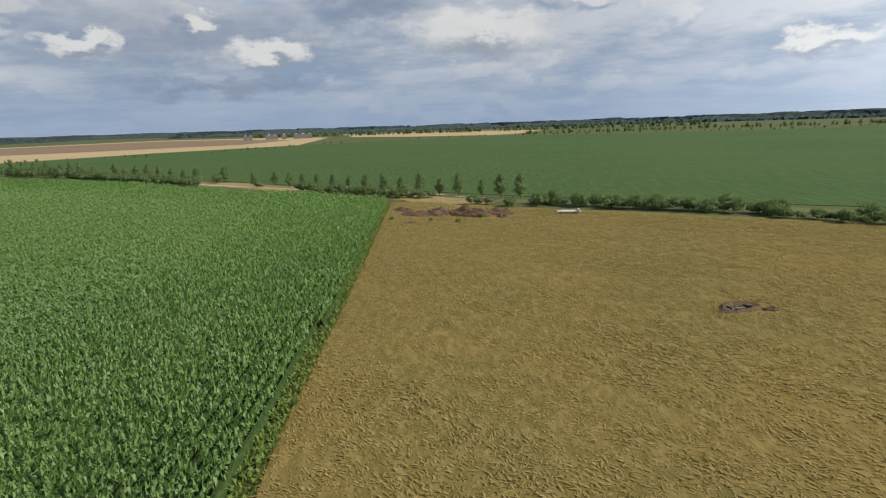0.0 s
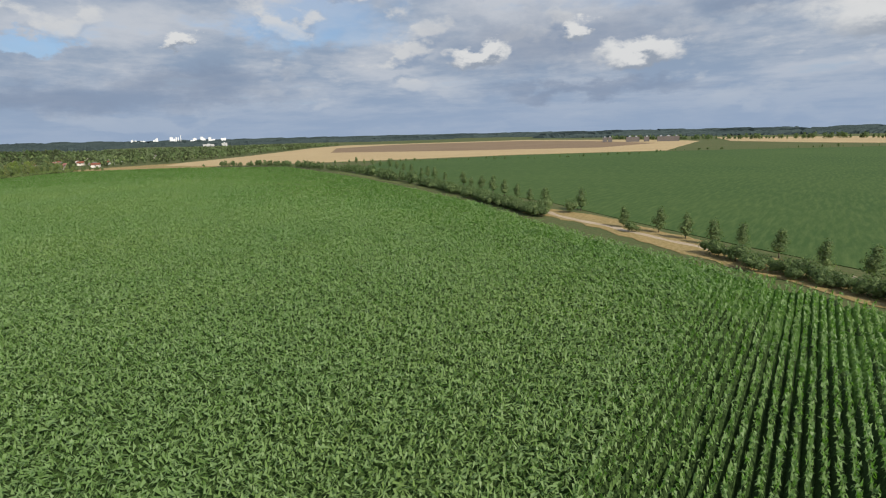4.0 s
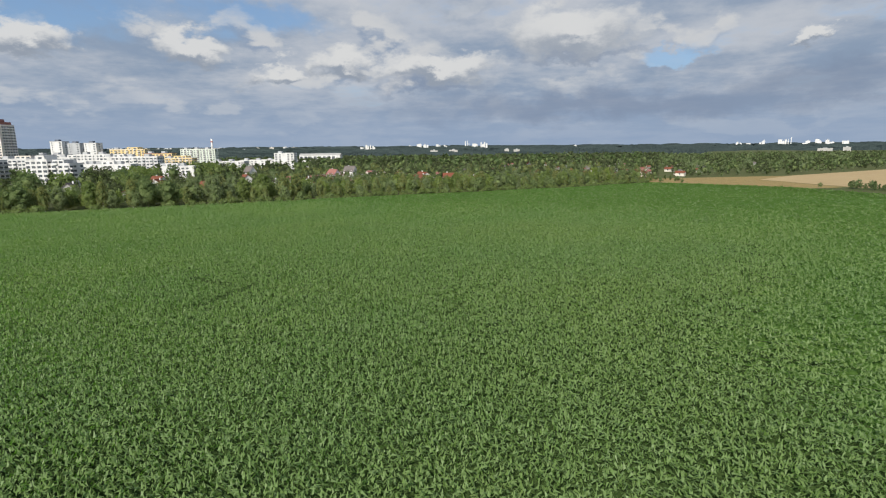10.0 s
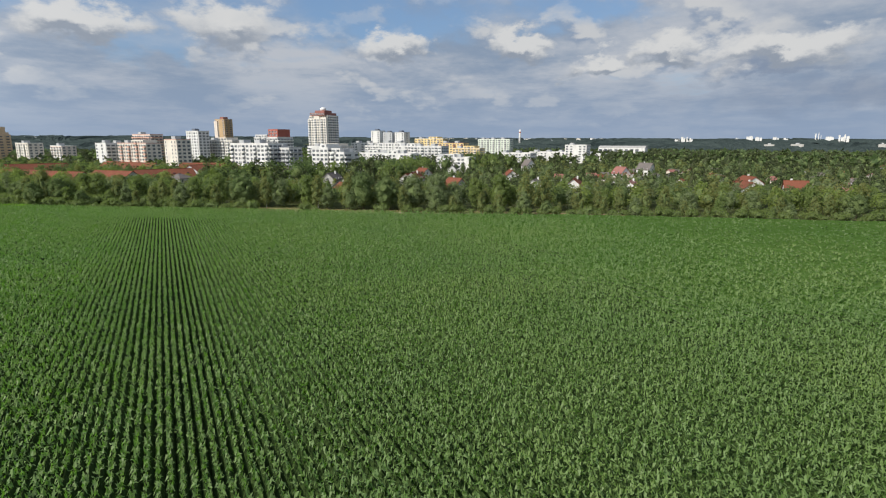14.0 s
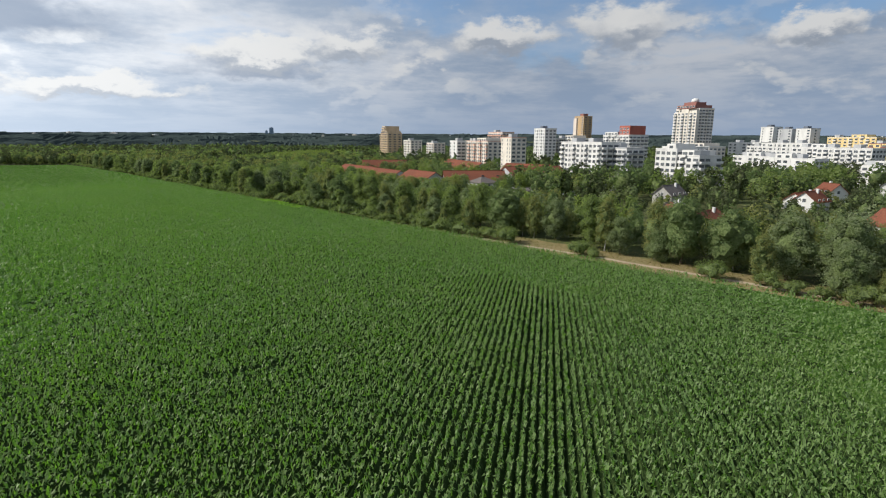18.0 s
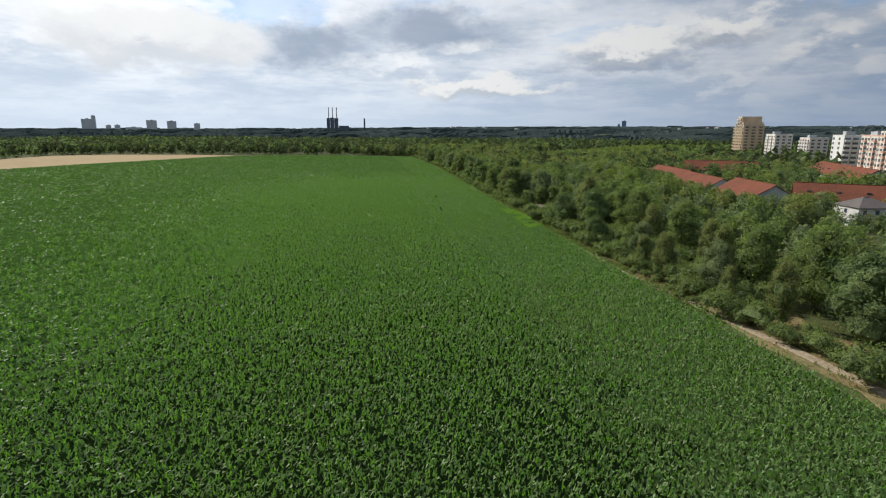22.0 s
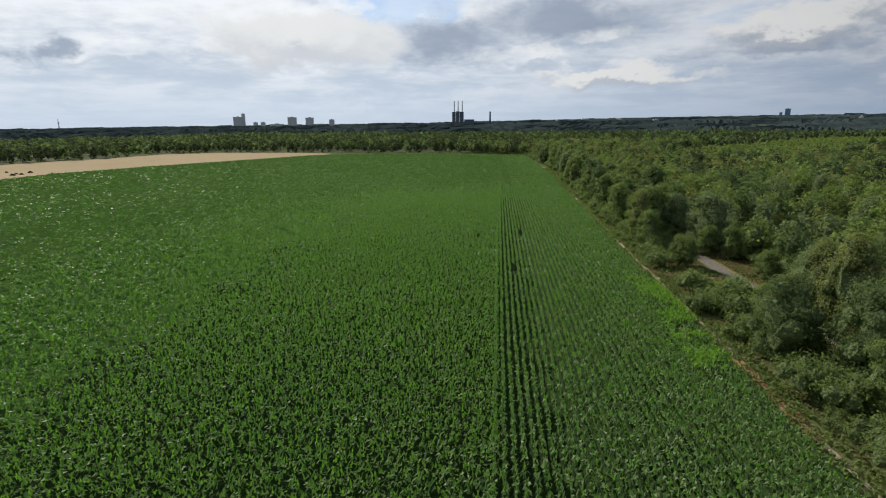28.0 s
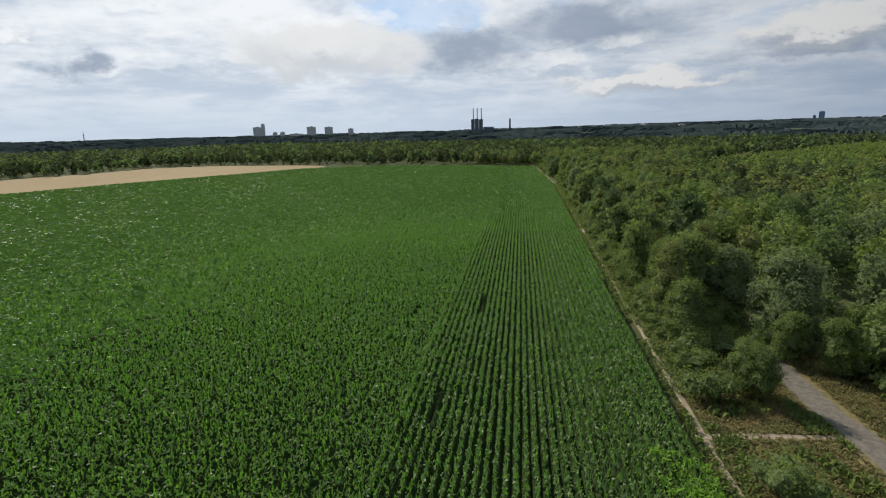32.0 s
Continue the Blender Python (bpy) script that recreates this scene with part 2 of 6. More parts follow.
M_MAIZE = leafy("maize_leaf", (0.134, 0.218, 0.066), (0.174, 0.250, 0.070), (0.240, 0.338, 0.145), 0.45, 0.03, 0.45, 0.24, (0.130, 0.320, 0.016), 0.75)
M_WEED = leafy("weed_leaf", (0.19, 0.36, 0.03), (0.21, 0.37, 0.04), (0.26, 0.42, 0.07), 0.45, 0.2, 0.65, 0.12)
# dark green here paints in the shade under the leaves and between rows
M_MAIZE_FLOOR_SHADE = soil("maize_floor", (0.026, 0.048, 0.012), (0.032, 0.054, 0.014), (0.052, 0.085, 0.024), 2.6, 0.02, None, 0.9)
s = Shader("maize_canopy")
n1, n2, n3 = s.noise(0.03, 4.0), s.noise(2.2, 4.0, 0.6), s.noise(0.5, 3.0)
s.bump(n2, 1.0, 0.25)
col = s.mix(s.ramp(n1, 0.36, 0.64), (0.080, 0.164, 0.032), (0.100, 0.184, 0.040))
col = s.mix(s.ramp(n2, 0.40, 0.66), col, (0.145, 0.252, 0.074))
col = s.mix(s.ramp(n3, 0.45, 0.75, 0.0, 0.45), col, (0.060, 0.115, 0.024))
M_MAIZE_SHEET = s.done(col, 0.9, 0.0, 0.0, 0.5, (0.110, 0.310, 0.016))
M_DRY = soil("dry_grass", (0.150, 0.102, 0.028), (0.098, 0.090, 0.025), (0.215, 0.155, 0.055), 1.1, 0.05, (1.0, 0.5, 1.0, 0.9), 0.9)
M_DRY_BLADE = leafy("dry_blade", (0.170, 0.116, 0.031), (0.116, 0.105, 0.029), (0.37, 0.275, 0.112), 0.25, 0.06, 0.7, 0.06, None, 0.75)
M_STRAW = leafy("pale_straw", (0.245, 0.178, 0.062), (0.215, 0.158, 0.055), (0.36, 0.275, 0.125), 0.25, 0.2, 0.7)
M_BEET = soil("low_crop", (0.034, 0.068, 0.018), (0.047, 0.082, 0.022), (0.068, 0.104, 0.031), 0.9, 0.012, (1.0, 0.12, 1.0, -0.6), 0.3)
M_STUBBLE = soil("stubble", (0.35, 0.262, 0.138), (0.30, 0.222, 0.116), (0.39, 0.30, 0.17), 0.6, 0.01, (1.0, 0.1, 1.0, 0.4), 0.3)
M_TILLED = soil("tilled_soil", (0.150, 0.105, 0.066), (0.185, 0.13, 0.08), (0.21, 0.15, 0.094), 0.5, 0.012, (1.0, 0.1, 1.0, 0.4), 0.3)
M_GROUND = soil("meadow_ground", (0.055, 0.080, 0.025), (0.075, 0.088, 0.032), (0.105, 0.10, 0.045), 1.2, 0.03)
M_VERGE = soil("verge_grass", (0.205, 0.160, 0.075), (0.125, 0.122, 0.048), (0.28, 0.215, 0.112), 1.6, 0.14)
M_GREEN_VERGE = soil("green_verge", (0.075, 0.100, 0.030), (0.095, 0.108, 0.038), (0.130, 0.132, 0.055), 1.6, 0.14)
M_CORNER = soil("trampled_dry_grass", (0.23, 0.165, 0.062), (0.17, 0.135, 0.05), (0.32, 0.24, 0.12), 1.4, 0.12)
M_OLIVE_BLADE = leafy("half_dry_blade", (0.200, 0.165, 0.066), (0.140, 0.140, 0.050), (0.300, 0.245, 0.115), 0.25, 0.3, 0.75)
M_SAND = soil("sand_path", (0.34, 0.27, 0.185), (0.27, 0.205, 0.135), (0.42, 0.35, 0.255), 2.2, 0.2)
M_RUT = soil("rut_grass", (0.150, 0.105, 0.034), (0.125, 0.095, 0.032), (0.19, 0.14, 0.055), 1.6, 0.14)
M_RED_SAND = soil("bare_sandy_soil", (0.27, 0.15, 0.075), (0.21, 0.12, 0.065), (0.33, 0.20, 0.11), 1.8, 0.25)
M_ASPHALT = soil("worn_asphalt", (0.175, 0.155, 0.125), (0.145, 0.128, 0.105), (0.23, 0.205, 0.165), 2.0, 0.15)
M_EARTH = soil("dug_earth", (0.068, 0.043, 0.026), (0.095, 0.058, 0.033), (0.135, 0.09, 0.052), 1.8, 0.2, None, 0.9)
M_BARK = soil("bark", (0.09, 0.07, 0.05), (0.07, 0.055, 0.04), (0.14, 0.115, 0.085), 6.0, 0.6)
M_LEAF = leafy("broad_leaf", (0.116, 0.168, 0.054), (0.154, 0.198, 0.064), (0.225, 0.262, 0.106), 0.5)
M_LEAF_DARK = leafy("dark_leaf", (0.078, 0.120, 0.052), (0.100, 0.140, 0.060), (0.160, 0.198, 0.095), 0.46)
M_LEAF_BIRCH = leafy("birch_leaf", (0.160, 0.178, 0.064), (0.190, 0.196, 0.072), (0.250, 0.246, 0.110), 0.5)
M_LEAF_WILLOW = leafy("willow_leaf", (0.165, 0.200, 0.112), (0.148, 0.186, 0.094), (0.225, 0.252, 0.152), 0.48)
M_LEAF_YOUNG = leafy("young_leaf", (0.165, 0.225, 0.050), (0.180, 0.230, 0.060), (0.235, 0.275, 0.098), 0.45, 0.03)
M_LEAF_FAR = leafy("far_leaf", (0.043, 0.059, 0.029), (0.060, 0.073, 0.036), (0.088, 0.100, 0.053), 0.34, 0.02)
# foliage of the far belts, with the blue of distance haze in its colour
s = Shader("far_woods_haze_foliage")
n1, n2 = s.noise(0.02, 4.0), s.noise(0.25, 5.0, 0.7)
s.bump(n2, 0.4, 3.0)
M_WOODS_HAZE = s.done(s.mix(s.ramp(n2, 0.4, 0.62), s.mix(s.ramp(n1, 0.4, 0.6), (0.024, 0.036, 0.036), (0.033, 0.047, 0.045)), (0.054, 0.069, 0.066)), 0.95, 0.0, 0.0)
M_TILE = soil("clay_roof_tile", (0.178, 0.062, 0.038), (0.120, 0.048, 0.034), (0.215, 0.085, 0.052), 2.5, 0.16)
M_TILE_DARK = soil("grey_roof_tile", (0.14, 0.12, 0.11), (0.11, 0.10, 0.095), (0.18, 0.16, 0.15), 2.5, 0.2)
M_WHITE = plaster("white_render", (0.66, 0.655, 0.635))
M_CREAM = plaster("cream_render", (0.68, 0.63, 0.55))
M_YELLOW = plaster("yellow_render", (0.74, 0.56, 0.26))
M_OCHRE = plaster("ochre_render", (0.46, 0.32, 0.18))
M_TAN = plaster("tan_render", (0.54, 0.42, 0.28))
M_MUD = soil("wet_mud", (0.035, 0.028, 0.020), (0.05, 0.038, 0.026), (0.075, 0.06, 0.045), 3.0, 0.5)
M_SALMON = plaster("salmon_render", (0.60, 0.36, 0.28))
M_GREY = plaster("grey_render", (0.42, 0.43, 0.44))
M_BROWN = plaster("brown_red_render", (0.27, 0.12, 0.10))
M_RED = plaster("red_render", (0.38, 0.11, 0.08))
M_STEEL = plaster("dark_cladding", (0.13, 0.15, 0.185))
M_BLUE = plaster("blue_cladding", (0.17, 0.25, 0.34), 0.8, 0.35)
M_GREENISH = plaster("pale_green_render", (0.60, 0.66, 0.56))
M_PINK = plaster("pale_pink_render", (0.66, 0.58, 0.51))
M_CONCRETE = plaster("concrete", (0.40, 0.39, 0.37))
s = Shader("window_glass")
M_GLASS = s.done(s.mix(s.each(), (0.06, 0.07, 0.085, 1), (0.16, 0.17, 0.18, 1)), 0.12, 0.0, 0.6)

# ---- mesh helpers ----


def link_mesh(name, verts, faces, material, parent=None, smooth=False, slots=None, index=None):
    me = bpy.data.meshes.new(name)
    verts = np.asarray(verts, dtype=np.float32).reshape(-1, 3)
    if isinstance(faces, np.ndarray):
        n, k = faces.shape
        me.vertices.add(len(verts))
        me.vertices.foreach_set("co", verts.ravel())
        me.loops.add(n * k)
        me.loops.foreach_set("vertex_index", faces.astype(np.int32).ravel())
        me.polygons.add(n)
        me.polygons.foreach_set("loop_start", np.arange(0, n * k, k, dtype=np.int32))
    else:
        me.from_pydata([tuple(v) for v in verts.tolist()], [], faces)
    for mm in (slots or [material]):
        me.materials.append(mm)
    if index is not None:
        me.polygons.foreach_set("material_index", np.asarray(index, dtype=np.int32))
    me.update(calc_edges=True)
    if smooth:
        me.polygons.foreach_set("use_smooth", np.ones(len(me.polygons), dtype=bool))
    ob = new(name, me)
    if parent is not None:
        ob.parent = parent
    return ob


class Solid:
    """Collects boxes, prisms and tubes into one mesh."""

    def __init__(self):
        self.v, self.f = [], []

    def add(self, verts, faces):
        k = len(self.v)
        self.v += [tuple(p) for p in verts]
        self.f += [tuple(k + i for i in q) for q in faces]
        return self

    def box(self, x0, y0, z0, x1, y1, z1):
        v = [(x, y, z) for z in (z0, z1) for x, y in ((x0, y0), (x1, y0), (x1, y1), (x0, y1))]
        return self.add(v, [(3, 2, 1, 0), (4, 5, 6, 7), (0, 1, 5, 4), (1, 2, 6, 5), (2, 3, 7, 6), (3, 0, 4, 7)])

    def prism(self, outline, z0, z1):
        n = len(outline)
        v = [(x, y, z0) for x, y in outline] + [(x, y, z1) for x, y in outline]
        f = [tuple(reversed(range(n))), tuple(range(n, 2 * n))]
        f += [(i, (i + 1) % n, n + (i + 1) % n, n + i) for i in range(n)]
        return self.add(v, f)

    def tube(self, rings, sides=8):
        """rings: (centre, radius), from one end to the other."""
        v, f = [], []
        for (cx, cy, cz), r in rings:
            v += [(cx + r * math.cos(2 * math.pi * i / sides), cy + r * math.sin(2 * math.pi * i / sides), cz) for i in range(sides)]
        for j in range(len(rings) - 1):
            f += [(j * sides + i, j * sides + (i + 1) % sides, (j + 1) * sides + (i + 1) % sides, (j + 1) * sides + i) for i in range(sides)]
        f += [tuple(reversed(range(sides))), tuple(range((len(rings) - 1) * sides, len(rings) * sides))]
        return self.add(v, f)

    def make(self, name, material, parent=None, smooth=False, label=""):
        ob = link_mesh(name, self.v, self.f, material, parent, smooth)
        return tagged(ob, label) if label else ob


def polyline_distance(points, line):
    """Distance of each point (n, 2) from an open line of plan points."""
    best = np.full(len(points), 1e9)
    for a, b in zip(line[:-1], line[1:]):
        a, b = np.array(a, float), np.array(b, float)
        d = b - a
        k = np.clip(((points - a) @ d) / (d @ d), 0, 1)
        best = np.minimum(best, np.hypot(*(points - a - k[:, None] * d).T))
    return best


def within(points, outline):
    """Which points (n, 2) lie inside a closed outline."""
    x, y = points.T
    r = np.zeros(len(points), bool)
    for (x0, y0), (x1, y1) in zip(outline, outline[1:] + outline[:1]):
        hit = (y0 > y) != (y1 > y)
        with np.errstate(divide="ignore", invalid="ignore"):
            r ^= hit & (x < (x1 - x0) * (y - y0) / (y1 - y0 if y1 != y0 else 1e-9) + x0)
    return r


def dense(line, step):
    out = []
    for a, b in zip(line[:-1], line[1:]):
        n = max(1, int(math.dist(a, b) / step))
        out += [(a[0] + (b[0] - a[0]) * i / n, a[1] + (b[1] - a[1]) * i / n) for i in range(n)]
    return out + [line[-1]]


def ribbon(name, line, width, z, material, label, wobble=0.25, parent=None, thick=0.05):
    """A path or strip of ground along a plan line, with uneven edges."""
    pts = dense(line, 3.0)
    v, f = [], []
    for i, p in enumerate(pts):
        a, b = pts[max(0, i - 1)], pts[min(len(pts) - 1, i + 1)]
        d = Vector((b[0] - a[0], b[1] - a[1])).normalized()
        w = width(i / (len(pts) - 1)) if callable(width) else (width / 2, width / 2)
        l, r = w[0] + random.uniform(-wobble, wobble), w[1] + random.uniform(-wobble, wobble)
        for s, zz in ((l + 0.1, z - thick), (l, z), (-r, z), (-r - 0.1, z - thick)):
            v.append((p[0] - d.y * s, p[1] + d.x * s, zz))
    for i in range(len(pts) - 1):
        k = 4 * i
        f += [(k + j, k + 4 + j, k + 5 + j, k + 1 + j) for j in range(3)]
    ob = link_mesh(name, v, f, material, parent)
    return tagged(ob, label, kind="structure") if label else ob


def offset_line(line, d):
    """The line moved d metres to its left."""
    out = []
    for i, p in enumerate(line):
        a, b = line[max(0, i - 1)], line[min(len(line) - 1, i + 1)]
        t = Vector((b[0] - a[0], b[1] - a[1])).normalized()
        out.append((p[0] - t.y * d, p[1] + t.x * d))
    return out


# ---- plan ----
FIELD_WEST = [(-120, -470), (-180, -362), (-235, -251), (-276, -167), (-316, -87), (-347, -26), (-377, 31), (-405, 90), (-443, 174), (-480, 235)]
FIELD_NORTH = [(-480, 235), (-432, 292), (-343, 318), (-208, 255), (-164, 230), (-108, 197), (-82, 177), (-50, 156), (-22, 139), (-13.4, 133)]
FIELD_EAST = [(-13.4, 134), (-11.8, 70), (-11.5, 24), (-8, -60), (10, -140), (40, -203), (42, -300), (40, -393), (10, -440), (-20, -455), (-120, -470)]
FIELD = FIELD_WEST[:-1] + FIELD_NORTH[:-1] + FIELD_EAST[:-1]
VIEWED = [(-25, 40), (-45, 80), (-75, 108), (-110, 118), (-155, 118), (-205, 100), (-262, 138), (-240, 85), (-275, 55), (-300, 20), (-310, -20), (-300, -60), (-285, -105), (-262, -150), (-245, -190)]
HEDGE = [(-420, 345), (-343, 335), (-278, 306), (-208, 268), (-150, 238), (-92, 206), (-40, 167), (-6, 146), (19, 128), (56, 110), (90, 92), (160, 52), (260, -10)]


RISE = [(0, -8), (20, 2), (40, 9), (60, 14), (90, 30), (105, 36), (150, 48), (190, 42), (215, 24), (247, 10), (300, 0), (335, -12), (360, -8)]


def height_far(x, y):
    """Low hills beyond the plain, higher to some sides than to others."""
    dx, dy = x + 200, y
    r, az = math.hypot(dx, dy), math.degrees(math.atan2(-dx, dy)) % 360
    k = min(1, max(0, (r - 1200) / 2600))
    return k * k * (3 - 2 * k) * float(np.interp(az, [a for a, _ in RISE], [h for _, h in RISE]))


def make_ground():
    v, f = [(-200, 0, -0.06)], []
    radii = [150, 350, 600, 900, 1300, 1700, 2100, 2600, 3100, 3700, 4300, 4800]
    n = 96
    for r in radii:
        for i in range(n):
            a = 2 * math.pi * i / n
            x, y = -200 + r * math.cos(a), r * math.sin(a)
            v.append((x, y, height_far(x, y) - 0.06))
    f += [(0, 1 + i, 1 + (i + 1) % n) for i in range(n)]
    for j in range(len(radii) - 1):
        k = 1 + j * n
        f += [(k + i, k + n + i, k + n + (i + 1) % n, k + (i + 1) % n) for i in range(n)]
    tagged(link_mesh("ground", v, f, M_GROUND, smooth=True), "green and brown meadow ground reaching the horizon", "ground", kind="structure")


make_ground()


def plot(name, outline, z, material, label, step=None):
    """A field as a thin slab with its own outline."""
    if step:
        outline = dense(outline + outline[:1], step)[:-1]
        outline = [(x + random.uniform(-0.5, 0.5), y + random.uniform(-0.5, 0.5)) for x, y in outline]
    ob = Solid().prism(outline, z - 0.25, z).make(name, material)
    return tagged(ob, label, "field", kind="structure")


DRY = [(-11.0, -60), (-10.6, 24), (-11.0, 70), (-12.5, 131), (-2, 132), (14, 119), (46, 101), (73, 86), (140, 45), (240, -20), (240, -120), (10, -140)]
plot("field_dry_grass", DRY, 0.05, M_DRY, "dry golden grass meadow with green patches", 6)
BEET = [(-330, 400), (-278, 318), (-205, 278), (-95, 216), (-62, 190), (-40, 174), (-6, 152), (20, 134.5), (57, 115), (92, 97), (162, 57), (300, -10), (620, 20), (760, 330), (560, 520), (303, 570), (152, 664), (5, 690), (-153, 604), (-266, 522)]
plot("field_low_crop", BEET, 0.06, M_BEET, "broad dark green field of a low crop", 25)
STUB = [(-345, 435), (-275, 530), (-158, 618), (-200, 1000), (-300, 1150), (-700, 1400), (-1030, 1045), (-920, 850), (-640, 490), (-560, 365), (-515, 318), (-440, 330)]
plot("field_stubble", STUB, 0.10, M_STUBBLE, "harvested pale tan stubble field", 30)
TILL = [(-800, 800), (-600, 600), (-420, 640), (-258, 720), (-240, 900), (-420, 1120), (-640, 1260), (-860, 1050)]
plot("field_tilled", TILL, 0.22, M_TILLED, "brown tilled strip inside the stubble field", 30)
ROUGH = [(-486, 238), (-540, 246), (-558, 362), (-513, 316), (-442, 326), (-434, 296)]
plot("field_margin", ROUGH, 0.06, M_CORNER, "rough dry grass margin at the field's end", 12)
STUB2 = [(42, -202), (44.5, -300), (42.5, -394), (60, -440), (97, -440), (188, -405), (210, -362), (186, -302), (188, -262), (178, -222), (150, -150), (60, -130), (38, -180)]
plot("field_stubble_south", STUB2, 0.10, M_STUBBLE, "harvested tan stubble field beside the maize", 20)


# ---- maize ----
def grid_rows(heading, keep, step):
    """Row lines at 0.75 m in one heading, as a lattice of plan points over the field, and which cells are kept."""
    a = radians(heading)
    d, n = np.array((-math.sin(a), math.cos(a))), np.array((math.cos(a), math.sin(a)))
    o = np.array(FIELD, float)
    u0, u1 = (o @ d).min(), (o @ d).max()
    w0, w1 = (o @ n).min(), (o @ n).max()
    u = np.arange(u0, u1, step)
    w = np.arange(w0, w1, 0.75)
    W, U = np.meshgrid(w, u, indexing="ij")
    P = W[..., None] * n + U[..., None] * d
    mid = (P + (d * step / 2)).reshape(-1, 2)
    return P, n, d, keep(mid).reshape(W.shape)


HEADLAND = 25.0


def in_main(p):
    return within(p, FIELD) & (polyline_distance(p, FIELD_WEST) > HEADLAND - 0.45) & (polyline_distance(p, FIELD_NORTH) > HEADLAND - 0.45) & (polyline_distance(p, FIELD_EAST[:5]) > HEADLAND - 0.45)


def in_west(p):
    return within(p, FIELD) & (polyline_distance(p, FIELD_WEST) <= HEADLAND + 0.3) & (polyline_distance(p, FIELD_WEST) > 0.6)


def in_north(p):
    return within(p, FIELD) & (polyline_distance(p, FIELD_NORTH) <= HEADLAND) & (polyline_distance(p, FIELD_WEST) > HEADLAND) & (polyline_distance(p, FIELD_EAST[:5]) > HEADLAND)


def in_east(p):
    return within(p, FIELD) & (polyline_distance(p, FIELD_EAST[:5]) <= HEADLAND) & (polyline_distance(p, FIELD_WEST) > HEADLAND)


def bumpy(p, scale, seed):
    """Cheap smooth noise over plan points, about -1 to 1."""
    x, y = p[..., 0] * scale + seed, p[..., 1] * scale - seed
    return (np.sin(x * 1.3 + 1.7 * np.sin(y * 0.7)) + np.sin(y * 1.9 + 1.3 * np.sin(x * 0.9 + 2)) + np.sin((x + y) * 0.8 + 4)) / 3


GAPS = [(-225.5, 78.5, 152, 11, 0.8), (-219.5, 85.8, 67, 9, 0.7), (-213.5, 84.3, 60, 8, 0.8), (-116.5, -195.2, 60, 14, 1.2), (-284.5, 13.5, 100, 9, 0.5), (-209, 122, 70, 6, 0.5), (-262, -146, 206, 7, 0.4), (-250, -175, 206, 10, 0.35), (-243, -168, 206, 5, 0.4), (-150, -120, 75, 22, 1.0), (-180, -60, 70, 16, 0.9), (-200, -150, 65, 14, 0.9), (-120, 20, 70, 15, 0.9)]


def missing(p):
    """Short gaps where plants did not come up."""
    r = np.zeros(len(p), bool)
    for x, y, heading, length, half in GAPS:
        a = radians(heading)
        q = p - np.array((x, y))
        r |= (np.abs(q @ np.array((-math.sin(a), math.cos(a)))) < length / 2) & (np.abs(q @ np.array((math.cos(a), math.sin(a)))) < half)
    return r


def maize_block(name, heading, keep, label, far):
    """Ridged rows: the low floor of stems and weeds, coloured dark for shade, or the closed canopy of the far part."""
    step = 4.0 if far else 6.0
    P, n, d, ok = grid_rows(heading, keep, step)
    rows, cols = ok.shape
    dist = polyline_distance(P.reshape(-1, 2), VIEWED).reshape(rows, cols) + 7 * bumpy(P, 0.11, 5.0) + np.random.uniform(-5, 5, (rows, cols))
    if far:
        ok &= dist > 26
        crest = 0.30 + 1.12 * np.clip((dist - 36) / 62, 0, 1)
    else:
        ok &= dist < 78
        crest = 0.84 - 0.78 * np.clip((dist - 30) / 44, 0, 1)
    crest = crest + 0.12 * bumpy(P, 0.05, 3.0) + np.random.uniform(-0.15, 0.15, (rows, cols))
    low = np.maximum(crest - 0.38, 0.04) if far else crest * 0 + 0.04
    V = np.concatenate([np.dstack([P, crest])[:, :, None], np.dstack([P - n * 0.375, low])[:, :, None], np.dstack([P + n * 0.375, low])[:, :, None]], axis=2)
    idx = (np.arange(rows)[:, None] * cols + np.arange(cols)[None]) * 3
    i, j = np.nonzero(ok[:, :-1])
    a, b = idx[i, j], idx[i, j + 1]
    Fq = np.concatenate([np.stack([a + 1, a, b, b + 1], 1), np.stack([a, a + 2, b + 2, b], 1)])
    if not len(Fq):
        return
    used, inv = np.unique(Fq, return_inverse=True)
    ob = link_mesh(name, V.reshape(-1, 3)[used], inv.reshape(Fq.shape), M_MAIZE_SHEET if far else M_MAIZE_FLOOR_SHADE, smooth=True)
    tagged(ob, label, "crop", kind="stuff")


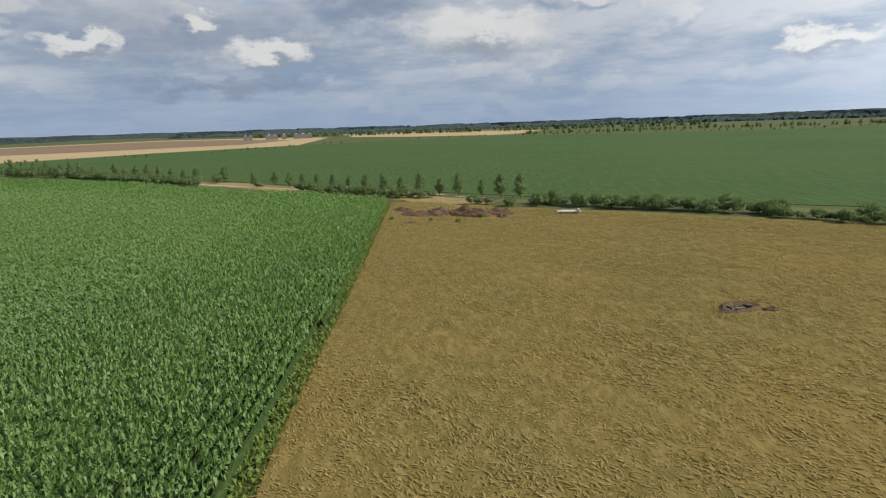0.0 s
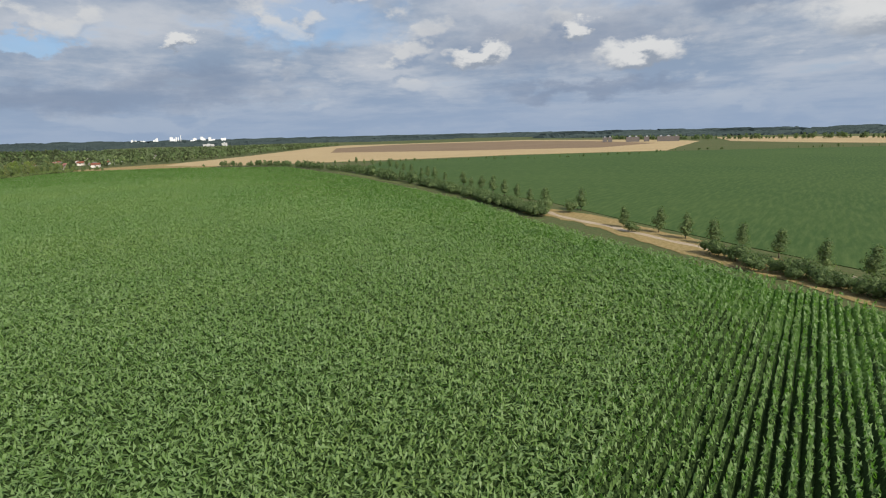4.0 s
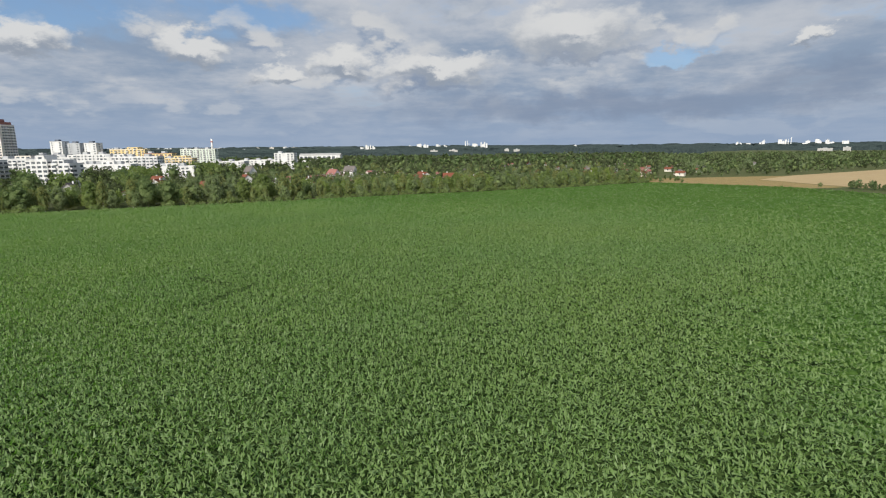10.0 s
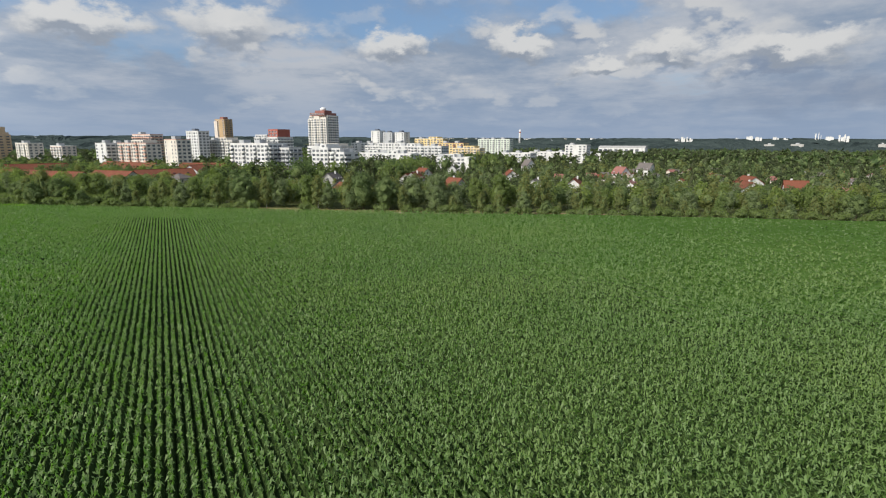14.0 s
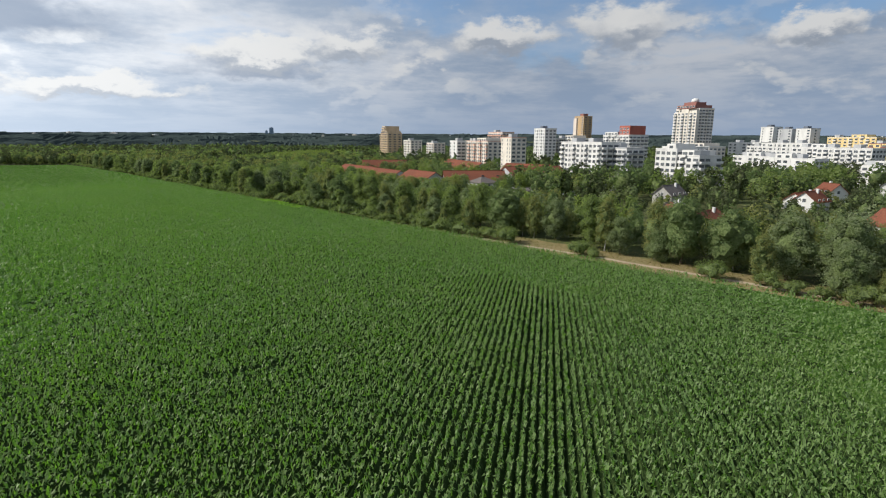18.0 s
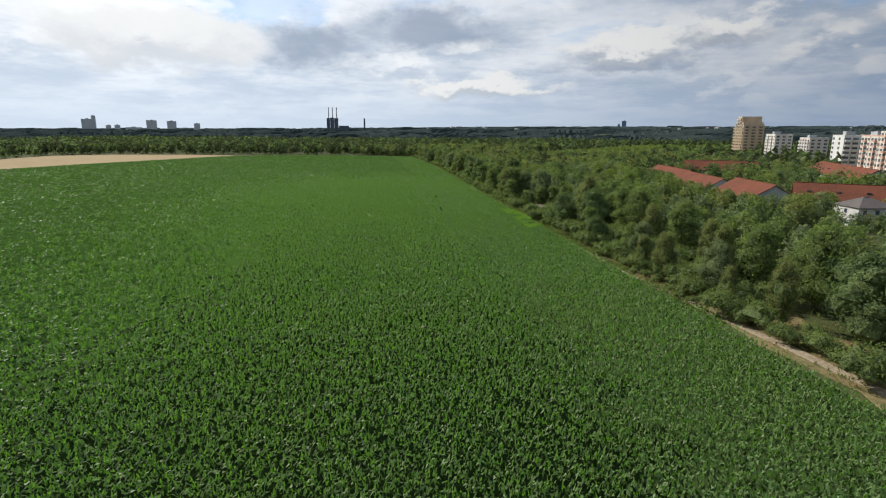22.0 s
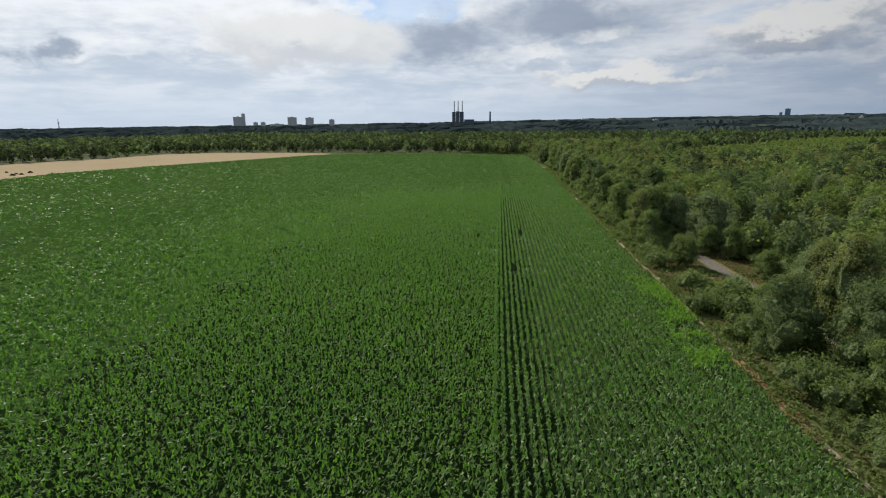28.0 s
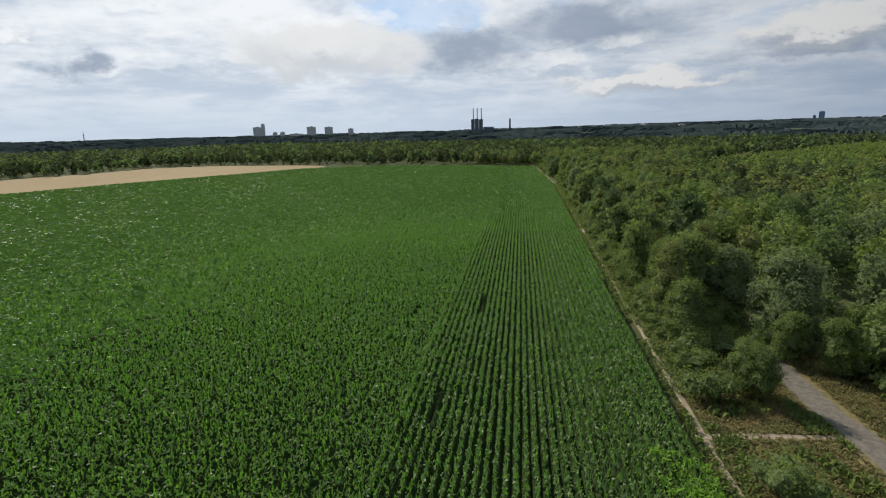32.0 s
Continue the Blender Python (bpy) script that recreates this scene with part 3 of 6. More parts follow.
def maize_leaves(name, heading, keep, label, snug=1.0):
    """Narrow arching leaves round each stalk, thinning out with distance from the stretch that is seen from near."""
    out_v, total = [], 0
    P, n, d, ok = grid_rows(heading, keep, 0.38)
    q = P[ok]
    dist = polyline_distance(q, VIEWED)
    share = np.clip((38 / np.maximum(dist, 1)) ** 1.7, 0.02, 1)
    pick = (np.random.uniform(0, 1, len(q)) < share) & ~missing(q)
    q, share = q[pick], share[pick]
    q = q + np.random.uniform(-0.25, 0.25, (len(q), 1)) * d + np.random.normal(0, 0.05, q.shape)
    longer, wider = share ** -0.18, share ** -0.36
    tall = 1.0 + 0.12 * bumpy(q, 0.05, 3.0) + np.random.uniform(-0.14, 0.14, len(q))
    full = np.clip((q[:, 0] + 205) / 85, 0, 1) * 0.38 + np.clip((q[:, 1] - 60) / 60, 0, 1) * 0.17 + 0.57 + 0.09 * bumpy(q, 0.04, 9.0)
    full = full * snug
    for leaf in range(6):
        a = np.random.uniform(0, 2 * math.pi, len(q))
        out = np.stack([np.cos(a), np.sin(a)], 1)
        across = np.stack([-out[:, 1], out[:, 0]], 1) * (np.random.uniform(0.068, 0.108, len(q)) * wider)[:, None]
        reach = np.random.uniform(0.46, 0.86, len(q)) * longer * full * (0.46 + 0.80 * np.abs(out @ d))
        base = tall * np.random.uniform(1.0, 1.72, len(q))
        tip = base + np.random.uniform(-0.45, 0.1, len(q))
        if leaf < 3:
            reach, base = reach * 0.62, base - 0.15
            tip = base + np.random.uniform(0.2, 0.5, len(q))
        m = q + out * (reach * 0.3)[:, None]
        twist = np.random.uniform(-0.06, 0.06, len(q)) * wider
        out_v.append(np.stack([np.c_[m + across, base + twist], np.c_[q + out * reach[:, None], tip], np.c_[m - across, base - twist]], 1).reshape(-1, 3))
        total += len(q)
    ob = link_mesh(name, np.concatenate(out_v), np.arange(3 * total).reshape(-1, 3), M_MAIZE)
    tagged(ob, label, "crop", kind="stuff")


for label, heading, keep in (("maize standing in straight rows", 152, in_main), ("maize in rows along the wood's edge", 206.5, in_west), ("maize in rows along the hedge", 60, in_north), ("maize in rows along the dry meadow", 1, in_east)):
    maize_block("maize_floor", heading, lambda q, k=keep: (k(q) | k(q + 2.5) | k(q - 2.5)) & within(q, FIELD), "shade-coloured stems and floor of " + label, False)
    maize_block("maize_canopy", heading, lambda q, k=keep: (k(q) | k(q + 2.5) | k(q - 2.5)) & within(q, FIELD), "dense green " + label, True)
    maize_leaves("maize_leaves", heading, keep, "arching leaves of " + label, {1: 0.5, 206.5: 1.12}.get(heading, 1.0))


def tufts(name, points, tall, reach, wide, blades, material, label, lean=None, low=0.0):
    """Clumps of blades for grass and weeds; lean is the heading of the wind."""
    V, F, k0 = [], [], 0
    n = len(points)
    for b in range(blades):
        a = np.random.uniform(0, 2 * math.pi, n) if lean is None else np.random.normal(lean, 0.8, n)
        out = np.stack([np.cos(a), np.sin(a)], 1)
        across = np.stack([-out[:, 1], out[:, 0]], 1) * (wide * np.random.uniform(0.6, 1.4, n))[:, None]
        h = tall * np.random.uniform(0.5, 1.2, n)
        r = reach * np.random.uniform(0.4, 1.2, n)
        m = points + out * (r * 0.4)[:, None]
        v = np.stack([np.c_[points, np.full(n, low)], np.c_[m + across, low + h * 0.8], np.c_[points + out * r[:, None], low + h * 0.9], np.c_[m - across, low + h * 0.8]], 1)
        k = k0 + np.arange(n) * 4
        V.append(v.reshape(-1, 3))
        F.append(np.stack([k, k + 1, k + 2, k + 3], 1))
        k0 += 4 * n
    return tagged(link_mesh(name, np.concatenate(V), np.concatenate(F), material), label, "grass", kind="stuff")


def sown(outline, count, seed, keep=None):
    rng = np.random.default_rng(seed)
    o = np.array(outline)
    p = rng.uniform(o.min(0), o.max(0), (count, 2))
    p = p[within(p, outline)]
    return p[keep(p)] if keep else p


DRY_NEAR = [(-10.8, 18), (-11.0, 70), (-12.0, 130), (-2, 130), (14, 117), (46, 99), (73, 84), (95, 70), (70, 20), (40, 10), (5, 10)]
p = sown(DRY_NEAR, 190000, 21)
swell = 1.0 + 0.4 * bumpy(p, 0.9, 2.0) + 0.3 * bumpy(p, 0.21, 7.0)
tufts("dry_grass_blades", p, 0.15 * swell, 0.5 * swell, 0.05, 1, M_DRY_BLADE, "wind-combed dry golden grass blades", lean=2.3 + 0.6 * bumpy(p, 0.33, 4.0))
p = sown(DRY_NEAR, 90000, 24, lambda q: bumpy(q, 0.15, 3.0) + 0.7 * bumpy(q, 0.9, 8.0) + np.random.uniform(-0.5, 0.5, len(q)) > 0.3)
tufts("straw_tufts", p, 0.12, 0.7, 0.04, 2, M_STRAW, "pale laid straw tufts in the dry meadow", lean=2.3 + 0.6 * bumpy(p, 0.33, 4.0))
EDGE_STRIP = [(-11.6, 20), (-12.2, 70), (-13.6, 133), (-12.3, 133), (-10.9, 70), (-10.3, 20)]
tufts("edge_weeds", sown(EDGE_STRIP, 7000, 22), 0.5, 0.4, 0.07, 3, M_LEAF_YOUNG, "green weeds along the maize edge")
p = sown([(-280, -149), (-287.5, -134), (-294, -119), (-298, -121), (-292, -134.5), (-284, -150)], 7000, 23, lambda q: bumpy(q, 0.5, 1.0) + np.random.uniform(-0.7, 0.7, len(q)) > 0)
tufts("weed_patch", p, 0.4, 0.4, 0.05, 5, M_WEED, "bright yellow-green weeds standing among the maize", low=1.45)
FOOTPATH = offset_line(FIELD_WEST, 1.4)[:4] + [(-317.5, -87), (-336.5, -56.5), (-353, -28.5), (-361.5, -12.5), (-366.5, -3), (-384, 31), (-411, 90), (-449, 174)]
ribbon("path_field_edge", FOOTPATH, lambda k: (0.2 + 0.5 * min(1, max(0, (k - 0.60) / 0.03)),) * 2, 0.06, M_SAND, "pale sandy footpath along the maize", 0.1)
plot("field_stubble_far", [(-150, 960), (-40, 830), (60, 760), (110, 780), (190, 1000), (94, 1110), (-226, 1300)], 0.14, M_STUBBLE, "pale harvested field beyond the low crop", 30)
ribbon("verge_dry", offset_line([(-312, -95), (-330, -59), (-347, -26), (-377, 31), (-395, 70)], 8.5), lambda k: (5.5, 6.0), 0.03, M_VERGE, "dry brown grass verge beside the path", 0.8)
ribbon("verge_green", offset_line(FIELD_WEST[:5], 5.0), 8.0, 0.02, M_GREEN_VERGE, "rough green grass between path and wood", 0.6)
ribbon("path_to_road", [(-282.5, -155.5), (-287.5, -158.5), (-293, -161.8)], 0.7, 0.075, M_SAND, "pale sandy footpath to the lane", 0.2)
ribbon("bare_patch", [(-284, -158.5), (-287, -161.5), (-290, -166)], 1.4, 0.066, M_RED_SAND, "reddish bare sandy soil by the lane", 0.5)
ribbon("bare_patch_south", [(-297, -128), (-300.5, -120.5), (-304.5, -113)], 1.0, 0.07, M_RED_SAND, "reddish bare sandy soil on the path", 0.4)
ribbon("lane_shoulder", [(-282, -184.5), (-288.3, -173.5), (-290.8, -168.5), (-294, -163), (-297.5, -156.5), (-303, -146), (-310.5, -132)], 4.6, 0.072, M_VERGE, "dry trodden shoulder of the lane", 0.5)
ribbon("lane", [(-284, -181), (-288.3, -173.5), (-290.8, -168.5), (-294, -163), (-297.5, -156.5), (-303, -146), (-310, -133)], 2.6, 0.085, M_ASPHALT, "narrow worn grey asphalt lane", 0.3)
ribbon("track_north", [(-120, 216), (-87, 197), (-79, 190), (-66.6, 183), (-54, 174), (-35, 163), (-8, 149), (16, 130)], 1.6, 0.06, M_SAND, "pale sandy track along the hedge", 0.4)
ribbon("verge_north", offset_line(HEDGE[2:], -2.0), 5.0, 0.03, M_GREEN_VERGE, "rough grass verge along the hedge", 1.0)
ribbon("verge_corner", [(-92, 199), (-78, 194), (-62, 182), (-38, 163), (-20, 149), (-6, 139), (10, 123)], lambda k: (4.5, 5.5), 0.056, M_CORNER, "dry trampled grass by the field corner", 0.9)
for x in (-8.6, -6.9):
    ribbon("wheel_rut", [(x + 0.4, 32), (x, 70), (x - 0.6, 126)], 0.42, 0.062, M_RUT, "faint wheel rut in the dry meadow", 0.12)


# ---- trees ----
def leaf_clumps(centres, outward, size, rng):
    """A small pointed clump of leaves at each centre, facing roughly outward."""
    n = len(centres)
    nrm = outward + rng.normal(0, 0.42, (n, 3))
    nrm /= np.linalg.norm(nrm, axis=1)[:, None]
    t = np.cross(nrm, rng.normal(0, 1, (n, 3)))
    t /= np.linalg.norm(t, axis=1)[:, None]
    b = np.cross(nrm, t)
    s = size * rng.uniform(0.6, 1.35, (n, 1))
    w = s * rng.uniform(0.55, 0.95, (n, 1))
    return np.stack([centres - t * s * 0.8 - b * w * 0.7, centres + t * s + nrm * s * 0.12, centres - t * s * 0.3 + b * w], 1)


BALL_V, BALL_F = [], []
_b = bmesh.new()
bmesh.ops.create_icosphere(_b, subdivisions=1, radius=1.0)
BALL_V = np.array([v.co[:] for v in _b.verts])
BALL_F = np.array([[v.index for v in f.verts] for f in _b.faces])
_b.free()
_b = bmesh.new()
bmesh.ops.create_icosphere(_b, subdivisions=2, radius=1.0)
BALL_V2 = np.array([v.co[:] for v in _b.verts])
BALL_F2 = np.array([[v.index for v in f.verts] for f in _b.faces])
_b.free()


def lobes_for(kind, h, rng):
    """Ellipsoids (centre, radii) that make up a crown of total height h."""
    out = []
    if kind == "poplar":
        for i in range(5):
            k = i / 4
            out.append(((rng.normal(0, 0.04) * h, rng.normal(0, 0.04) * h, h * (0.3 + 0.52 * k)), (h * 0.23 * (1.15 - 0.5 * k), h * 0.23 * (1.15 - 0.5 * k), h * 0.2)))
        return out
    if kind == "bush":
        for i in range(6):
            a = rng.uniform(0, 6.28)
            r = h * rng.uniform(0.1, 0.5)
            out.append(((r * math.cos(a), r * math.sin(a), h * rng.uniform(0.35, 0.6)), (h * rng.uniform(0.3, 0.45),) * 2 + (h * rng.uniform(0.32, 0.4),)))
        return out
    if kind == "thicket":
        for i in range(9):
            a, r = rng.uniform(0, 6.28), h * 0.75 * math.sqrt(rng.uniform(0, 1))
            s = h * rng.uniform(0.22, 0.4)
            out.append(((r * math.cos(a), r * math.sin(a), h * rng.uniform(0.3, 0.7)), (s, s, s)))
        return out
    spread = {"birch": 0.20, "broad": 0.30, "willow": 0.34, "oak": 0.34, "pine": 0.15}[kind] * rng.uniform(0.85, 1.2)
    base = {"birch": 0.02, "broad": 0.03, "willow": 0.02, "oak": 0.06, "pine": 0.35}[kind]
    count = {"birch": 18, "broad": 18, "willow": 18, "oak": 20, "pine": 8}[kind]
    a, c = spread * h, (1.0 - base) * h / 2
    mid = base * h + c
    for i in range(count):
        z = 1 - 2 * (i + 0.5) / count
        ang = i * 2.4 + rng.uniform(-0.6, 0.6)
        q = math.sqrt(1 - z * z)
        egg = 1.0 - 0.28 * z
        k = rng.uniform(0.5, 0.74)
        s = a * rng.uniform(0.30, 0.50)
        out.append(((a * k * q * egg * math.cos(ang), a * k * q * egg * math.sin(ang), mid + c * 0.78 * z), (s, s, s * (1.5 if kind == "birch" else 1.0))))
    return out


def crown_mesh(lobes, count, leaf, rng, core=0.66, bodies=6):
    """Leaf clumps over the lobes, and an inner body that keeps the crown from being see-through."""
    vol = np.array([l[1][0] * l[1][2] for l in lobes])
    share = np.maximum(2, (count * vol / vol.sum()).astype(int))
    V, F, k = [], [], 0
    for (c, r), m in zip(lobes, share):
        c, r = np.array(c), np.array(r)
        d = rng.normal(0, 1, (m, 3))
        d[:, 2] = np.abs(d[:, 2]) * np.where(rng.uniform(0, 1, m) < 0.75, 1, -1)
        d /= np.linalg.norm(d, axis=1)[:, None]
        p = c + d * r * rng.uniform(0.7, 1.25, (m, 1))
        V.append(leaf_clumps(p, d, leaf, rng).reshape(-1, 3))
        F.append(k + np.arange(3 * m).reshape(-1, 3))
        k += 3 * m
    all_c = np.array([l[0] for l in lobes])
    all_r = np.array([l[1] for l in lobes])
    lo, hi = (all_c - all_r * 0.6).min(0), (all_c + all_r * 0.6).max(0)
    ball_v, ball_f = (BALL_V2, BALL_F2) if bodies > 1 else (BALL_V, BALL_F)
    cv = [ball_v * (hi - lo) / 2 * core * rng.uniform(0.72, 1.2, (len(ball_v), 1)) + (lo + hi) / 2]
    cf = [ball_f]
    if bodies > 1:
        for c, r in lobes:
            cf.append(BALL_F + sum(len(q) for q in cv))
            cv.append(BALL_V * np.array(r) * 0.72 * rng.uniform(0.7, 1.2, (len(BALL_V), 1)) + np.array(c))
    return np.concatenate(V), np.concatenate(F), np.concatenate(cv), np.concatenate(cf)


KINDS = {
    "birch": ("birch_tree", M_LEAF_BIRCH, "slender birch with thin drooping yellow-green leaves"),
    "broad": ("broadleaf_tree", M_LEAF, "full leafy broadleaf tree at the wood's edge"),
    "oak": ("oak_tree", M_LEAF_DARK, "spreading dark green tree with a dense crown"),
    "willow": ("willow_tree", M_LEAF_WILLOW, "pale grey-green willow with a rounded crown"),
    "thicket": ("thicket", M_LEAF, "tangled green thicket of shrubs below the trees"),
    "bush": ("bush", M_LEAF_DARK, "low rounded green bush in the grass"),
    "poplar": ("young_poplar", M_LEAF_DARK, "young upright roadside tree with a narrow crown"),
}
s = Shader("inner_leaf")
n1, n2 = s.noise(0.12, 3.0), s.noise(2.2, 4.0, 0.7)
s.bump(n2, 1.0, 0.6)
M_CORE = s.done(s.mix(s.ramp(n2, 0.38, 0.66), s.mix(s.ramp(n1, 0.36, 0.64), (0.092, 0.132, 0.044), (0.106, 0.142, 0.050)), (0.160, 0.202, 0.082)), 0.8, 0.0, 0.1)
BIRCH_BARK = soil("birch_bark", (0.62, 0.60, 0.55), (0.52, 0.50, 0.46), (0.18, 0.17, 0.16), 5.0, 0.8, (1, 1, 3.0))


def tree_proto(kind, h, count, leaf, seed):
    rng = np.random.default_rng(seed)
    name, material, label = KINDS[kind]
    root = new(name)
    tagged(root, label, "bush" if kind in ("bush", "thicket") else "tree")
    lobes = lobes_for(kind, h, rng)
    v, f, cv, cf = crown_mesh(lobes, count, leaf, rng)
    faces = f.tolist() + (cf + len(v)).tolist()
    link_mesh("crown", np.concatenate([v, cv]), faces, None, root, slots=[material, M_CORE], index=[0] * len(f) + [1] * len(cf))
    wood = Solid()
    t = h * (0.012 if kind == "birch" else 0.018)
    bend = rng.normal(0, 0.02 * h, 2)
    wood.tube([((0, 0, -0.2), t * 1.5), ((0, 0, h * 0.06), t), ((bend[0], bend[1], h * 0.45), t * 0.7), ((bend[0] * 1.5, bend[1] * 1.5, h * 0.86), t * 0.2)], 7)
    for c, r in lobes[:: 1 if kind in ("bush", "thicket") else 3]:
        z0 = max(0.1 * h, c[2] * 0.62)
        wood.tube([((bend[0] * 0.6, bend[1] * 0.6, z0), t * 0.4), ((c[0] * 0.55, c[1] * 0.55, (z0 + c[2]) / 2), t * 0.28), ((c[0], c[1], c[2]), t * 0.1)], 4)
    wood.make("trunk", BIRCH_BARK if kind == "birch" else M_BARK, root, True)
    return root


PROTOS = {}


def plant(kind, x, y, size, group, variant=None, label="", fine=False):
    """Set one tree; size is its height in metres."""
    base = {"birch": 13, "broad": 12, "oak": 13, "willow": 11, "bush": 3, "poplar": 5, "thicket": 4}[kind]
    count = {"birch": 1900, "broad": 2200, "oak": 2200, "willow": 2300, "bush": 520, "poplar": 520, "thicket": 1000}[kind]
    leaf = {"birch": 0.29, "broad": 0.33, "oak": 0.35, "willow": 0.31, "bush": 0.19, "poplar": 0.20, "thicket": 0.23}[kind]
    variant = random.randrange(3) if variant is None else variant
    key = (kind, variant, fine)
    if fine:
        count, leaf = int(count * (1.8 if kind == "thicket" else 2.6)), leaf * (0.64 if kind == "thicket" else 0.55)
    elif kind not in ("bush", "poplar", "thicket"):
        count = int(count * 0.7)
    s = size / base
    m = pose(x, y, 0, 0, 0, random.uniform(0, 360)) @ Matrix.Diagonal((s * random.uniform(0.9, 1.1), s * random.uniform(0.9, 1.1), s, 1))
    if key not in PROTOS:
        PROTOS[key] = tree_proto(kind, base, count, leaf, 100 + variant * 7 + len(kind))
        ob = PROTOS[key]
        ob.matrix_basis = m
    else:
        src = PROTOS[key]
        ob = copy_thing(src, Matrix.Identity(4))
        ob.matrix_basis = m
    tagged(ob, label, group=group)
    return ob


def wood_stuff(name, points, sizes, count, leaf, materials, label, seed):
    """Many trees joined: leaf clumps and inner bodies only, for woods whose trees nobody could count."""
    rng = np.random.default_rng(seed)
    V, F, CV, CF, k, k2, tint = [], [], [], [], 0, 0, []
    materials = materials if isinstance(materials, list) else [materials]
    protos = []
    for i in range(7):
        kind = ("broad", "oak", "birch", "broad", "oak", "birch", "willow")[i]
        lob = lobes_for(kind, 1.0, rng)
        if count < 60:
            lob = [(c, tuple(q * 1.5 for q in r)) for c, r in lob[::3]]
        protos.append(crown_mesh(lob, count, leaf, rng, 0.68, 1))
    for (x, y), h in zip(points, sizes):
        v, f, cv, cf = protos[rng.integers(len(protos))]
        a = rng.uniform(0, 6.28)
        R = np.array([[math.cos(a), -math.sin(a), 0], [math.sin(a), math.cos(a), 0], [0, 0, 1.0]]) * np.array([1.15, 1.15, 1.0])
        z = height_far(x, y)
        V.append(v @ R.T * h + (x, y, z))
        F.append(f + k)
        tint.append(np.full(len(f), rng.integers(len(materials))))
        k += len(v)
        CV.append(cv @ R.T * h + (x, y, z))
        CF.append(cf + k2)
        k2 += len(cv)
    if not V:
        return
    tagged(link_mesh(name, np.concatenate(V), np.concatenate(F), None, slots=materials, index=np.concatenate(tint)), label, "woodland", kind="stuff")
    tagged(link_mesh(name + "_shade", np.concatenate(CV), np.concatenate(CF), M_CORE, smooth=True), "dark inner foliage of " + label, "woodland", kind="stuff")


def capped(points, sizes):
    """Trees stay low where gardens lie open between a house or the tiled complex and the field."""
    f = np.array(sizes, float)
    for places, foot, slope in ((HOUSE_AT, 4.0, 0.10), (WING_AT, 7.5, 0.07)):
        for x, y in places:
            u = np.array((-290.0 - x, 40.0 - y))
            u /= np.linalg.norm(u)
            q = points - np.array((x, y))
            along, across = q @ u, np.abs(q @ np.array((-u[1], u[0])))
            low = (along > -3) & (along < 90) & (across < 7)
            f = np.where(low, np.minimum(f, foot + slope * np.maximum(along, 0)), f)
    return f


def scatter(outline, spacing, seed, keep=None):
    rng = np.random.default_rng(seed)
    o = np.array(outline)
    gx, gy = np.meshgrid(np.arange(o[:, 0].min(), o[:, 0].max(), spacing), np.arange(o[:, 1].min(), o[:, 1].max(), spacing))
    p = np.stack([gx.ravel(), gy.ravel()], 1) + rng.uniform(-0.45, 0.45, (gx.size, 2)) * spacing
    p = p[within(p, outline)]
    return p[keep(p)] if keep else p


# woods behind the field, gardens between the houses, far woods
CLEARINGS = [(-292, -163, 9), (-345, -22, 10), (-330, -50, 9)]


def clear_of_roofs(p):
    ok = np.ones(len(p), bool)
    for x, y, r in CLEARINGS:
        ok &= np.hypot(p[:, 0] - x, p[:, 1] - y) > r
    for x, y, r in KEEP_OUT:
        ok &= np.hypot(p[:, 0] - x, p[:, 1] - y) > r
    return ok & (polyline_distance(p, FIELD_WEST) > 20)
KEEP_OUT = []
HOUSE_AT, WING_AT = [], []


# ---- buildings ----
def pane_mesh(name, w, h, sill=True):
    """A window: pale frame standing proud of the wall with the dark pane set back in it; outside is -y."""
    t = 0.1
    o = [(-w / 2 - t, -t), (w / 2 + t, -t), (w / 2 + t, h + t), (-w / 2 - t, h + t)]
    q = [(-w / 2, 0), (w / 2, 0), (w / 2, h), (-w / 2, h)]
    v = [(x, 0.02, z) for x, z in o] + [(x, -0.10, z) for x, z in o] + [(x, -0.10, z) for x, z in q] + [(x, -0.02, z) for x, z in q]
    f = [(12, 13, 14, 15)]
    for i in range(4):
        k = (i + 1) % 4
        f += [(i, k, 4 + k, 4 + i), (4 + i, 4 + k, 8 + k, 8 + i), (8 + i, 8 + k, 12 + k, 12 + i)]
    me = bpy.data.meshes.new(name)
    me.from_pydata(v, [], f)
    me.materials.append(M_GLASS)
    me.materials.append(M_WHITE)
    me.polygons.foreach_set("material_index", [0] + [1] * (len(f) - 1))
    return me


def balcony_mesh(name, w, material):
    """A loggia: dark glazed opening behind a projecting tray with a solid parapet."""
    a = w / 2
    v = [(-a, -0.04, 0.0), (a, -0.04, 0.0), (a, -0.04, 2.25), (-a, -0.04, 2.25)]
    out = [(-a - 0.1, 0.02), (-a - 0.1, -1.25), (a + 0.1, -1.25), (a + 0.1, 0.02)]
    ins = [(-a, 0.02), (-a, -1.13), (a, -1.13), (a, 0.02)]
    v += [(x, y, -0.12) for x, y in out] + [(x, y, 1.0) for x, y in out] + [(x, y, 1.0) for x, y in ins] + [(x, y, 0.05) for x, y in ins]
    f = [(0, 1, 2, 3), (7, 6, 5, 4), (16, 17, 18, 19)]
    for i in range(3):
        f += [(4 + i, 5 + i, 9 + i, 8 + i), (8 + i, 9 + i, 13 + i, 12 + i), (12 + i, 13 + i, 17 + i, 16 + i)]
    me = bpy.data.meshes.new(name)
    me.from_pydata(v, [], f)
    me.materials.append(M_GLASS)
    me.materials.append(material)
    me.polygons.foreach_set("material_index", [0] + [1] * (len(f) - 1))
    return me


PANES = {}


